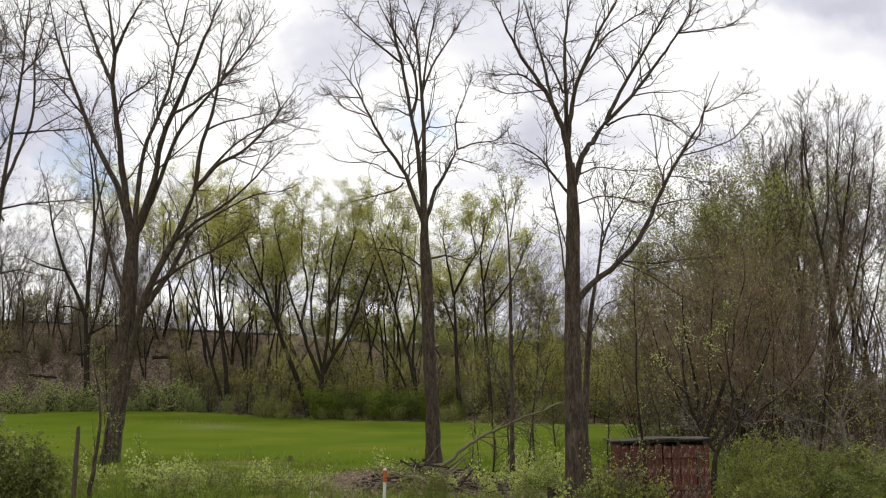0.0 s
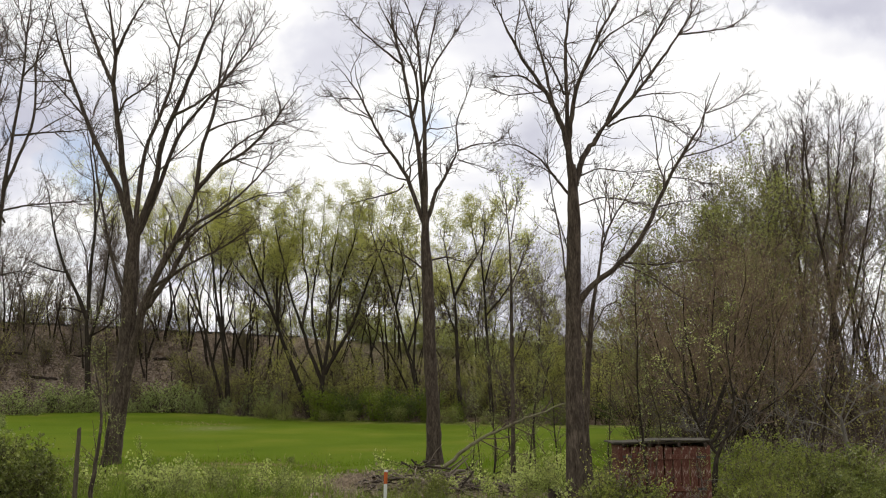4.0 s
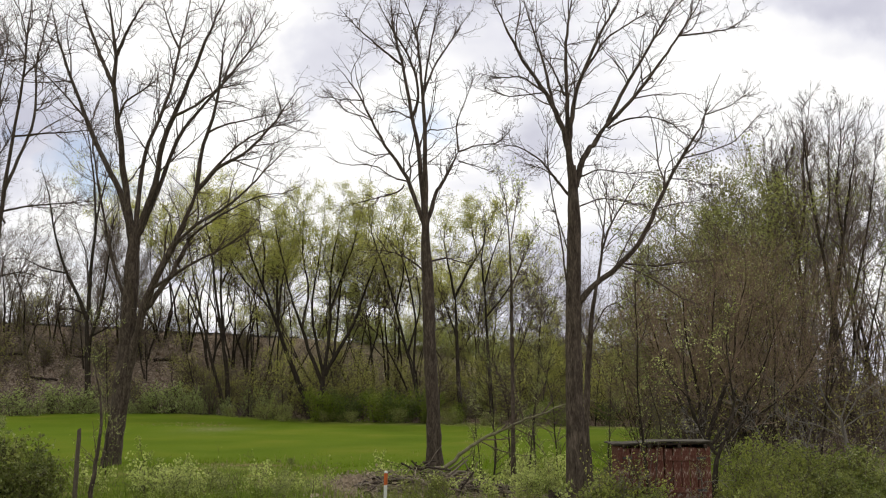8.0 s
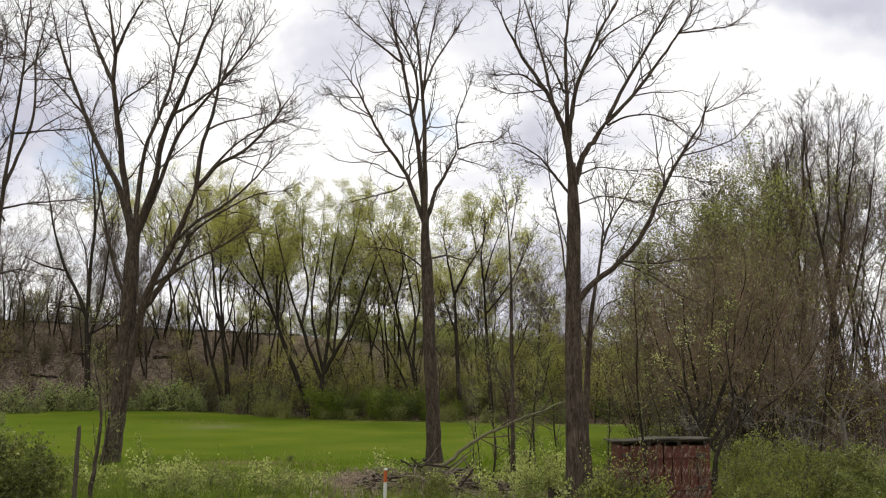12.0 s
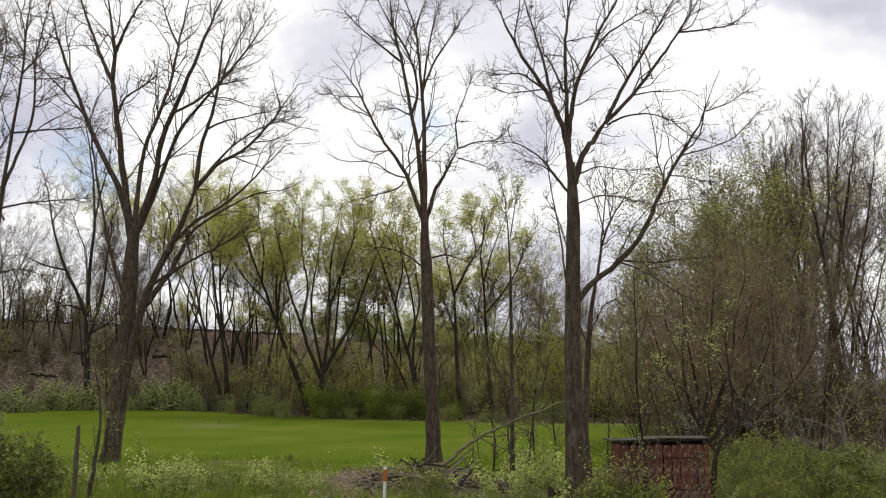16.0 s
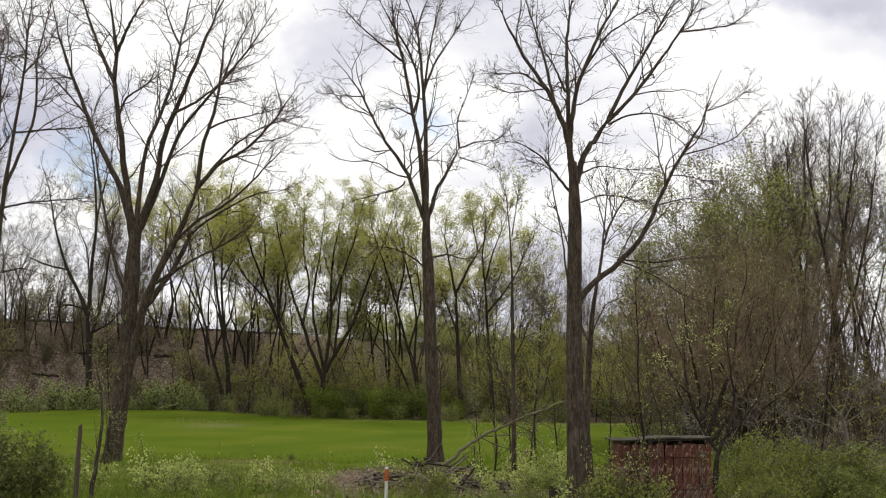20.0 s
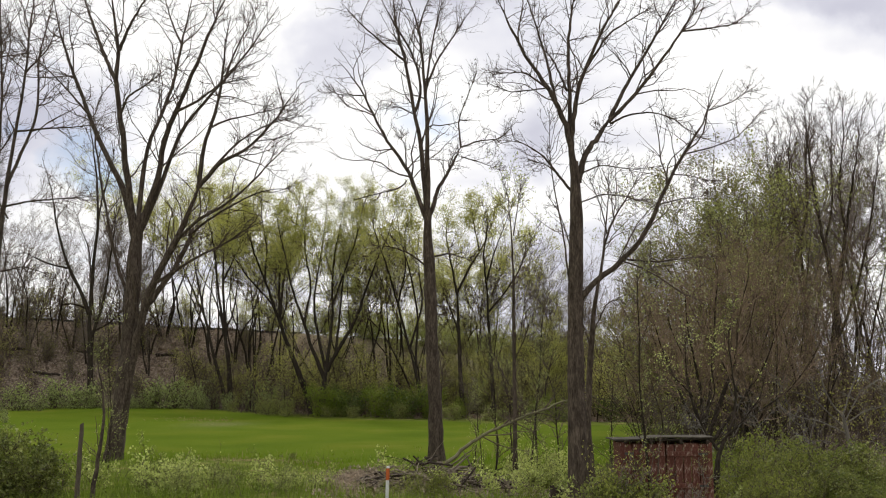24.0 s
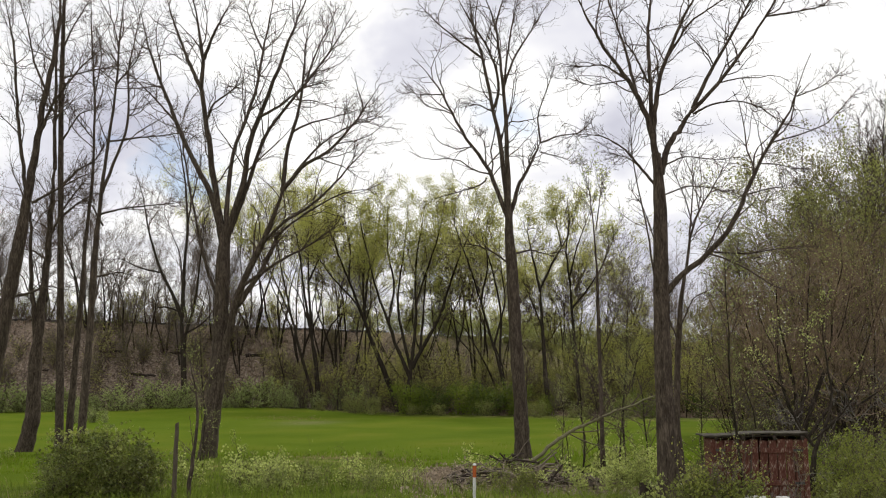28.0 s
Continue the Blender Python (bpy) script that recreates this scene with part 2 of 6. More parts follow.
def child(name, me, parent, label="", kind=""):
    ob = new(name, me)
    ob.parent = parent
    return tagged(ob, label, kind=kind)


def part(name, bm, mat, parent, label=""):
    me = bpy.data.meshes.new(name)
    bm.to_mesh(me)
    bm.free()
    me.materials.append(mat)
    return child(name, me, parent, label)


def unit(v):
    return v / np.maximum(np.linalg.norm(v, axis=-1, keepdims=True), 1e-9)


def tubes(P, R, sides):
    """Tapered tubes along the lines P (n, k, 3) with radii R (n, k)."""
    n, k, _ = P.shape
    T = unit(np.gradient(P, axis=1))
    ref = np.where(np.abs(T[:, :1, 2:3]) > 0.8, np.array([1.0, 0.15, 0]), np.array([0, 0.1, 1.0]))
    A = unit(np.cross(T, ref))
    B = np.cross(T, A)
    ang = np.arange(sides) * 2 * math.pi / sides
    V = P[:, :, None] + R[:, :, None, None] * (np.cos(ang)[:, None] * A[:, :, None] + np.sin(ang)[:, None] * B[:, :, None])
    ids = np.arange(n * k * sides).reshape(n, k, sides)
    nxt = np.roll(ids, -1, axis=2)
    F = np.stack([ids[:, :-1], nxt[:, :-1], nxt[:, 1:], ids[:, 1:]], axis=-1).reshape(-1, 4)
    return V.reshape(-1, 3), F


def joined(*sets):
    vs, fs, n = [], [], 0
    for v, f in sets:
        vs.append(v)
        fs.append(f + n)
        n += len(v)
    return np.concatenate(vs), np.concatenate(fs)


def spread(P, k, rng, rough=0.0):
    """A smooth line of k points through the given ones, with a little wander."""
    P = np.asarray(P, float)
    s = np.r_[0, np.cumsum(np.linalg.norm(np.diff(P, axis=0), axis=1))]
    t = np.linspace(0, s[-1], k)
    Q = np.stack([np.interp(t, s, P[:, i]) for i in range(3)], 1)
    for _ in range(2):
        Q[1:-1] = 0.25 * Q[:-2] + 0.5 * Q[1:-1] + 0.25 * Q[2:]
    w = rng.normal(0, rough, (k, 3))
    w[0] = w[-1] = 0
    return Q + w


def sprout(P, R, n, reach, angle, ratio, k, rng, up=0.1, wander=0.18, thick=0.6, least=0.004, tip=0.35, lengths=None, fall=(1.15, 0.75)):
    """n side shoots on each of the lines P, between the shares reach of its length."""
    N, K, _ = P.shape
    who = np.repeat(np.arange(N), n)
    t = rng.uniform(reach[0], reach[1], N * n)
    s = t * (K - 1)
    i = np.minimum(s.astype(int), K - 2)
    f = (s - i)[:, None]
    base = P[who, i] * (1 - f) + P[who, i + 1] * f
    tan = unit(P[who, i + 1] - P[who, i])
    rb = R[who, i] * (1 - f[:, 0]) + R[who, i + 1] * f[:, 0]
    whole = np.linalg.norm(np.diff(P, axis=1), axis=2).sum(1)[who]
    L = (whole if lengths is None else lengths) * ratio * (fall[0] - fall[1] * t) * rng.uniform(0.55, 1.3, N * n)
    side = unit(np.cross(tan, rng.normal(size=(N * n, 3))))
    a = np.radians(rng.uniform(angle[0], angle[1], N * n))[:, None]
    d = tan * np.cos(a) + side * np.sin(a)
    Q = np.empty((N * n, k, 3))
    Q[:, 0] = base
    for j in range(1, k):
        d = unit(d + rng.normal(0, wander, d.shape) + np.array([0, 0, up]))
        Q[:, j] = Q[:, j - 1] + d * (L / (k - 1))[:, None]
    r0 = np.maximum(np.minimum(rb * thick, L * 0.007 + least), least)
    return Q, r0[:, None] * np.linspace(1, tip, k)


def leaf_set(C, size, rng, lift=0.3):
    """A small folded leaf at each of the points C."""
    n = len(C)
    d = unit(rng.normal(size=(n, 3)) + np.array([0, 0, lift]))
    s = unit(np.cross(d, rng.normal(size=(n, 3))))
    u = np.cross(d, s)
    z = (size * rng.uniform(0.6, 1.4, n))[:, None]
    V = np.stack([C, C + z * (0.5 * d + 0.34 * s + 0.12 * u), C + z * d, C + z * (0.5 * d - 0.34 * s + 0.12 * u)], 1)
    return V.reshape(-1, 3), np.arange(4 * n).reshape(n, 4)


def tips(P, n, rng, loose, low=0.4):
    """n points scattered about the outer part of each of the lines P."""
    N, K, _ = P.shape
    who = np.repeat(np.arange(N), n)
    s = rng.uniform(low, 1, N * n) * (K - 1)
    i = np.minimum(s.astype(int), K - 2)
    f = (s - i)[:, None]
    return P[who, i] * (1 - f) + P[who, i + 1] * f + rng.normal(0, loose, (N * n, 3))


# ---- ground ----
def ease(a, b, v):
    t = np.clip((v - a) / (b - a), 0, 1)
    return t * t * (3 - 2 * t)


def height(x, y):
    """The lie of the land: a bank under the camera, a nearly level meadow, a high embankment behind the woods."""
    x, y = np.asarray(x, float), np.asarray(y, float)
    bank = 1.0 * (1 - ease(4, 15, y))
    top = 104 + 0.35 * (np.clip(x, -140, 140) + 45)
    high = np.clip(10.0 - 0.03 * (x + 45), 6, 11) - 3 * ease(-6, 16, x)
    emb = high * ease(-17, 0, y - top) * (1 - 0.7 * ease(14, 34, y - top))
    emb *= 1 - 0.8 * ease(150, 300, np.abs(x))
    # lifts the meadow's far left edge to fit the camera's view
    rise = 0.75 * ease(40, 92, y) * ease(0, 32, -x) * (1 - ease(-17, 0, y - top))
    roll = 0.10 * np.sin(x * 0.21 + 1) * np.sin(y * 0.17) + 0.05 * np.sin(x * 0.53 + y * 0.37)
    return bank + rise + emb + roll * ease(14, 30, y) * (1 - ease(200, 400, np.hypot(x, y)))


def meadow(x, y):
    """How far a place is mown meadow, 0 to 1."""
    wob = 0.9 * np.sin(x * 0.33) + 0.5 * np.sin(x * 0.91 + 2)
    far = np.minimum(95 - 0.55 * (np.clip(x, -60, 40) + 34), 84 + 0.35 * (x + 45)) + wob
    near = np.where(x < -13, 21, 31.5) + wob
    return ease(0, 2.5, y - near) * ease(0, 3, far - y) * (1 - ease(0, 4, x - (1 + 0.22 * y)))


def build_ground():
    def steps(lo, hi, cell, end):
        core = np.arange(lo, hi + cell / 2, cell)
        grow = np.cumsum(cell * 1.35 ** np.arange(1, 40))
        grow = grow[grow < end]
        return np.concatenate([lo - grow[::-1], core, hi + grow])
    xs, ys = steps(-75, 65, 0.9, 4500), steps(-6, 150, 0.9, 4500)
    X, Y = np.meshgrid(xs, ys)
    Z = height(X, Y)
    near = (np.abs(X) < 75) & (Y > 10) & (Y < 150)
    rng = np.random.default_rng(5)
    Z = Z + near * rng.normal(0, 0.02, X.shape)
    ny, nx = X.shape
    ids = np.arange(nx * ny).reshape(ny, nx)
    F = np.stack([ids[:-1, :-1], ids[:-1, 1:], ids[1:, 1:], ids[1:, :-1]], -1).reshape(-1, 4)
    m = bpy.data.materials.new("meadow_and_woodland_soil")
    m.use_nodes = True
    nt = m.node_tree
    nd, ln = nt.nodes, nt.links
    b = nd["Principled BSDF"]
    b.inputs["Roughness"].default_value, b.inputs["Specular IOR Level"].default_value = 1.0, 0.02
    co = nd.new("ShaderNodeTexCoord")

    def noisy(scale, detail, *stops):
        n, r = nd.new("ShaderNodeTexNoise"), nd.new("ShaderNodeValToRGB")
        n.inputs["Scale"].default_value, n.inputs["Detail"].default_value = scale, detail
        ln.new(co.outputs["Object"], n.inputs["Vector"])
        for i, (p, c) in enumerate(stops):
            e = r.color_ramp.elements[i] if i < 2 else r.color_ramp.elements.new(p)
            e.position, e.color = p, (*c, 1)
        ln.new(n.outputs[0], r.inputs[0])
        return r.outputs[0], n.outputs[0]

    def blend(fac, a, c):
        x = nd.new("ShaderNodeMix")
        x.data_type = "RGBA"
        ln.new(fac, x.inputs[0])
        ln.new(a, x.inputs[6])
        ln.new(c, x.inputs[7])
        return x.outputs[2]

    def zone(name):
        a = nd.new("ShaderNodeAttribute")
        a.attribute_name = name
        return a.outputs["Fac"]

    grass, _ = noisy(0.16, 6, (0.30, (0.070, 0.108, 0.007)), (0.5, (0.086, 0.124, 0.009)), (0.66, (0.108, 0.134, 0.013)), (0.8, (0.17, 0.155, 0.045)))
    weeds, _ = noisy(0.7, 6, (0.35, (0.06, 0.08, 0.012)), (0.55, (0.11, 0.135, 0.022)), (0.7, (0.22, 0.18, 0.08)))
    litter, relief = noisy(5.0, 10, (0.34, (0.10, 0.074, 0.052)), (0.5, (0.21, 0.162, 0.12)), (0.66, (0.38, 0.31, 0.245)))
    base = blend(zone("litter"), weeds, litter)
    ln.new(blend(zone("meadow"), base, grass), b.inputs["Base Color"])
    bp = nd.new("ShaderNodeBump")
    bp.inputs["Strength"].default_value, bp.inputs["Distance"].default_value = 0.6, 0.12
    ln.new(relief, bp.inputs["Height"])
    ln.new(bp.outputs[0], b.inputs["Normal"])
    me = raw_mesh("ground", np.stack([X, Y, Z], -1).reshape(-1, 3), F, m, True)
    far = np.minimum(95 - 0.55 * (np.clip(X, -60, 40) + 34), 84 + 0.35 * (X + 45))
    woods = np.maximum(ease(2, 8, Y - far), ease(2, 6, X - (3 + 0.22 * Y)))
    heap = np.exp(-(((X + 2.4) / 1.1) ** 2 + ((Y - 27.5) / 2.5) ** 2)) + np.exp(-(((X - 1.0) / 2.5) ** 2 + ((Y - 26) / 2) ** 2))
    # a worn, dry place in the meadow
    worn = np.exp(-(((X + 15) / 2.4) ** 2 + ((Y - 63) / 5) ** 2)) + 0.6 * np.exp(-(((X + 6.2) / 1.9) ** 2 + ((Y - 33.9) / 0.9) ** 2))
    heap = heap + worn
    for name, val in (("meadow", meadow(X, Y) * (1 - 0.3 * np.clip(worn, 0, 1))), ("litter", np.clip(np.maximum(woods * (1 - 0.35 * ease(-26, -6, X) * (Y > 60)), heap), 0, 1))):
        me.attributes.new(name, "FLOAT", "POINT").data.foreach_set("value", val.ravel().astype(np.float32))
    tagged(new("ground", me), "level green meadow and brown leaf-strewn woodland ground", "ground", kind="structure")


build_ground()


def stand(ob_pose_x, y, sink=0.05):
    return float(height(ob_pose_x, y)) - sink


# ---- large bare trees round the meadow ----
class Bare:
    """A bare tree built limb by limb: each limb a part of its own, the fine twigs one part more."""

    def __init__(self, label, x, y, seed, mat=BARK, group=""):
        self.root = new("bare_tree")
        self.root.matrix_world = pose(x, y, 0)
        tagged(self.root, label, "tree", group)
        self.rng, self.mat, self.lines, self.radii, self.limbs = np.random.default_rng(seed), mat, [], [], []

    def limb(self, name, r0, r1, y0, y1, *points):
        n = len(points)
        r1 = r1 * 0.6 if self.mat is DARK_BARK else r1
        P = np.array([(x, y0 + (y1 - y0) * i / (n - 1), z) for i, (x, z) in enumerate(points)])
        k = 24 if name == "trunk" else 20
        Q = spread(P, k, self.rng, r0 * (0.03 if name == "trunk" else 0.12))
        R = (r1 + (r0 - r1) * np.linspace(1, 0, k) ** 1.25) * self.rng.uniform(0.94, 1.06, k) * (1.0 if name == "trunk" else 0.82 - 0.42 * ease(0.75, 1.0, np.linspace(0, 1, k)))
        if name == "trunk":
            R = R * (1 - 0.3 * ease(0.78, 1.0, np.linspace(0, 1, k))) + r0 * 0.35 * np.exp(-(Q[:, 2] - Q[0, 2]) / 0.4)
        else:
            self.lines.append(Q)
            self.radii.append(R)
        v, f = tubes(Q[None], R[None], 12 if name == "trunk" else 8)
        ob = child(name, raw_mesh(name, v, f, self.mat, True), self.root)
        if name != "trunk":
            self.limbs.append(ob)

    def twigs(self, density=1.0, size=1.0, least=0.005, leaf=0.0, leaves=0, leaf_mat=None, habit="leafy", mat=TWIG):
        """Three orders of shoots on every limb: habit walnut is open and crooked, broom dense and upswept, leafy in between."""
        rng = self.rng
        end, side, turn, up, wander, orders = {
            "walnut": ((5, 0.6, (14, 50), 0.62), (9, 0.44), (28, 68), 0.06, 0.21, (4, 3)),
            "broom": ((8, 0.36, (8, 36), 0.6), (17, 0.5), (18, 48), 0.09, 0.15, (6, 4)),
            "leafy": ((8, 0.62, (18, 60), 0.5), (10, 0.46), (28, 64), 0.07, 0.22, (5, 4)),
        }[habit]
        outer = []
        for ob, P, R in zip(self.limbs, self.lines, self.radii):
            P, R = P[None], R[None]
            whole = float(np.clip(np.linalg.norm(np.diff(P, axis=1), axis=2).sum(), 2.2, 6.5))
            n = max(3, int(side[0] * density))
            E, re = sprout(P, R, end[0], (end[3], 1.0), end[2], end[1] * size, 8, rng, up, wander, 0.75, least * 1.7, 0.3, lengths=np.full(end[0], whole))
            A, ra = sprout(P, R, n, (0.22, 1.0), turn, side[1] * size, 8, rng, up, wander, 0.5, least * 1.7, 0.3, lengths=np.full(n, whole))
            A, ra = np.concatenate([A, E]), np.concatenate([ra, re])
            B, rb = sprout(A, ra, max(3, int(orders[0] * density)), (0.08, 1.0), turn, 0.5, 5, rng, up, wander * 1.2, 0.7, least * 1.1, fall=(1.05, 0.5))
            C, rc = sprout(B, rb, orders[1], (0.1, 1.0), turn, 0.56, 3, rng, up, wander * 1.2, 0.8, least * 0.8, fall=(1.05, 0.5))
            outer.append(C)
            v, f = joined(tubes(A, ra, 4), tubes(B, rb, 3), tubes(C, rc, 3))
            child("twig_spray", raw_mesh("twig_spray", v, f, mat), ob, kind="stuff")
        if leaves:
            C = tips(np.concatenate(outer), leaves, rng, leaf * (0.7 if leaves == 1 else 2.2), 0.2)
            C = C[rng.random(len(C)) < 0.06 + 0.94 * ease(0.45, 0.8, C[:, 2] / C[:, 2].max())]
            v, f = leaf_set(C, leaf, rng)
            child("foliage", raw_mesh("foliage", v, f, leaf_mat), self.root, "opening spring leaves", kind="stuff")


def walnut_left():
    tree = Bare("large bare walnut tree with many spreading dark limbs", -11.89, 34.0, 11, group="large bare trees")
    limb = tree.limb
    limb("trunk", 0.310, 0.270, 0.0, 0.0, (0.00, -0.05), (0.15, 1.60), (0.35, 3.60), (0.40, 6.10), (0.40, 7.75), (0.50, 8.75))
    limb("limb", 0.205, 0.125, 0.0, -1.2, (0.30, 1.60), (0.55, 3.40), (0.85, 4.90), (1.25, 6.20), (1.80, 7.25), (2.55, 8.55), (3.00, 9.85))
    limb("limb", 0.105, 0.030, -1.2, -1.9, (3.00, 9.85), (3.15, 11.30), (3.50, 12.20), (3.80, 13.55), (3.90, 15.00), (4.10, 16.00))
    limb("limb", 0.105, 0.025, -1.2, -2.5, (2.95, 9.75), (3.80, 10.65), (4.75, 11.00), (5.35, 11.50), (6.20, 12.40), (6.80, 13.25))
    limb("limb", 0.060, 0.020, -1.2, -1.4, (3.40, 10.35), (4.15, 11.25), (5.05, 11.90), (6.05, 12.30), (7.00, 12.40))
    limb("limb", 0.085, 0.025, -0.9, -2.6, (2.00, 7.70), (3.00, 8.55), (4.20, 9.15), (5.05, 9.75), (5.65, 10.35), (6.40, 10.95))
    limb("limb", 0.085, 0.020, -0.7, 0.2, (1.25, 6.20), (2.15, 6.90), (2.90, 7.40), (3.85, 7.90), (4.45, 8.45), (5.25, 8.85))
    limb("limb", 0.060, 0.020, -1.0, -1.6, (2.65, 8.05), (3.60, 8.75), (4.70, 9.35), (5.55, 9.65), (6.40, 9.65))
    limb("limb", 0.145, 0.105, 0.0, 0.6, (0.70, 5.25), (1.25, 6.10), (1.80, 7.00), (2.15, 7.85), (2.35, 8.50))
    limb("limb", 0.165, 0.040, 0.0, 0.8, (0.35, 8.20), (0.00, 9.70), (-0.80, 11.05), (-1.65, 12.60), (-2.15, 13.90), (-2.90, 15.45), (-3.60, 17.85))
    limb("limb", 0.050, 0.020, 0.4, 0.8, (-1.85, 13.05), (-2.85, 14.15), (-3.95, 15.20), (-4.80, 15.55))
    limb("limb", 0.185, 0.060, 0.0, -0.6, (0.40, 8.00), (0.05, 10.10), (-0.30, 12.65), (-0.50, 13.95), (-0.45, 15.60), (-0.90, 17.65))
    limb("limb", 0.105, 0.040, -0.4, 0.5, (-0.45, 13.85), (-1.00, 14.95), (-1.70, 16.40), (-2.40, 18.15))
    limb("limb", 0.085, 0.030, -0.5, -1.3, (-0.40, 15.20), (0.10, 16.10), (0.90, 17.15))
    limb("limb", 0.060, 0.020, -0.3, -1.6, (-0.30, 12.75), (0.05, 13.30), (1.00, 13.70), (1.75, 14.10))
    limb("limb", 0.125, 0.040, 0.0, 1.2, (0.50, 8.30), (0.45, 10.40), (0.60, 12.00), (1.15, 13.50), (1.35, 14.60), (1.50, 16.15), (1.85, 18.50))
    limb("limb", 0.060, 0.020, 1.0, 2.0, (1.50, 16.00), (0.95, 17.00), (0.35, 18.60))
    limb("limb", 0.165, 0.050, 0.0, -1.0, (0.55, 8.40), (1.20, 10.50), (1.45, 12.15), (1.95, 13.05), (2.60, 14.70), (3.25, 16.25), (3.80, 17.50))
    limb("limb", 0.070, 0.025, -0.5, -1.7, (1.80, 12.80), (2.70, 13.05), (3.70, 13.65), (4.85, 13.70))
    limb("limb", 0.125, 0.030, 0.0, 0.6, (0.65, 8.50), (1.35, 10.50), (1.75, 12.05), (2.10, 12.80), (2.95, 13.80), (4.15, 15.40), (5.35, 17.40))
    limb("limb", 0.060, 0.020, 0.4, 1.4, (3.35, 14.20), (3.55, 15.35), (3.95, 16.55), (4.40, 17.85))
    limb("limb", 0.050, 0.015, -1.5, -2.1, (3.40, 11.90), (4.05, 12.15), (4.90, 12.25), (6.30, 12.55))
    limb("limb", 0.085, 0.030, 0.0, 1.2, (0.35, 5.70), (-0.20, 6.75), (-0.70, 8.25), (-1.20, 10.05), (-1.65, 11.90), (-1.95, 13.60))
    limb("limb", 0.105, 0.050, 0.0, -1.2, (0.15, 0.15), (0.00, 0.60), (0.05, -0.45))
    tree.twigs(1.25, 1.0, 0.0055, habit="walnut")


walnut_left()


def walnut_mid():
    tree = Bare("tall straight bare tree with forked upswept limbs", -0.3, 34.0, 12, group="large bare trees")
    limb = tree.limb
    limb("trunk", 0.270, 0.205, 0.0, 0.0, (0.00, -0.10), (-0.05, 2.00), (-0.20, 4.45), (-0.25, 6.50), (-0.35, 8.00), (-0.35, 8.95))
    limb("limb", 0.115, 0.025, 0.0, -0.8, (-0.40, 8.80), (-0.80, 9.90), (-1.15, 10.80), (-1.90, 11.75), (-2.40, 12.70), (-2.70, 13.40), (-3.25, 14.25), (-3.85, 14.80))
    limb("limb", 0.040, 0.015, -0.2, -1.0, (-1.15, 10.25), (-1.25, 10.00), (-1.65, 9.80), (-2.45, 9.55), (-3.45, 9.25))
    limb("limb", 0.040, 0.015, -0.2, 0.2, (-1.15, 10.70), (-1.20, 11.65), (-1.50, 12.20))
    limb("limb", 0.035, 0.015, -0.6, -0.2, (-2.75, 13.40), (-3.60, 13.50), (-4.15, 13.70))
    limb("limb", 0.135, 0.040, 0.0, 0.6, (-0.35, 8.75), (-0.55, 11.15), (-0.85, 12.95), (-1.25, 15.20), (-1.65, 16.55), (-1.80, 18.25))
    limb("limb", 0.060, 0.020, 0.4, 1.3, (-1.25, 15.10), (-2.10, 15.90), (-2.90, 16.70), (-3.90, 17.90))
    limb("limb", 0.070, 0.035, 0.3, -0.3, (-0.85, 13.05), (-0.60, 13.70), (-0.70, 14.55), (-1.15, 15.65), (-1.60, 16.25), (-2.15, 17.35))
    limb("limb", 0.040, 0.015, 0.3, -0.5, (-0.80, 12.90), (-1.40, 13.10), (-1.85, 13.05))
    limb("limb", 0.135, 0.040, 0.0, -0.6, (-0.35, 8.80), (-0.35, 11.05), (-0.40, 12.90), (-0.55, 14.80), (-0.70, 16.15), (-1.20, 17.45))
    limb("limb", 0.060, 0.020, -0.3, -1.4, (-0.45, 13.55), (-0.30, 14.70), (-0.10, 15.75), (0.25, 17.10))
    limb("limb", 0.060, 0.020, -0.4, 0.5, (-0.40, 13.80), (-0.05, 14.90), (0.55, 15.95), (1.35, 17.35))
    limb("limb", 0.050, 0.020, -0.5, 0.5, (-0.75, 15.90), (-0.55, 16.90), (-0.25, 17.95))
    limb("limb", 0.115, 0.050, 0.0, 1.0, (-0.30, 8.85), (0.05, 10.10), (0.60, 11.15), (0.90, 11.85))
    limb("limb", 0.045, 0.015, 1.0, 1.4, (0.90, 11.85), (1.65, 12.15), (2.45, 12.25), (3.15, 13.05))
    limb("limb", 0.045, 0.015, 1.0, 0.6, (0.90, 11.85), (0.80, 12.90), (1.00, 13.40), (1.50, 14.65))
    limb("limb", 0.035, 0.010, 0.9, 1.7, (0.90, 11.45), (1.75, 11.30), (2.45, 11.10))
    limb("limb", 0.050, 0.015, 0.0, -1.0, (-0.25, 6.95), (-1.00, 7.50), (-1.65, 7.70), (-2.60, 7.70))
    limb("limb", 0.050, 0.015, 0.0, 1.0, (-0.25, 7.40), (0.45, 7.60), (1.05, 7.45), (1.60, 7.60))
    limb("limb", 0.040, 0.015, 0.0, 1.0, (0.00, 0.40), (0.15, 1.80), (0.20, 3.20), (0.00, 4.30))
    tree.twigs(1.1, 1.0, 0.0055, habit="walnut")


walnut_mid()


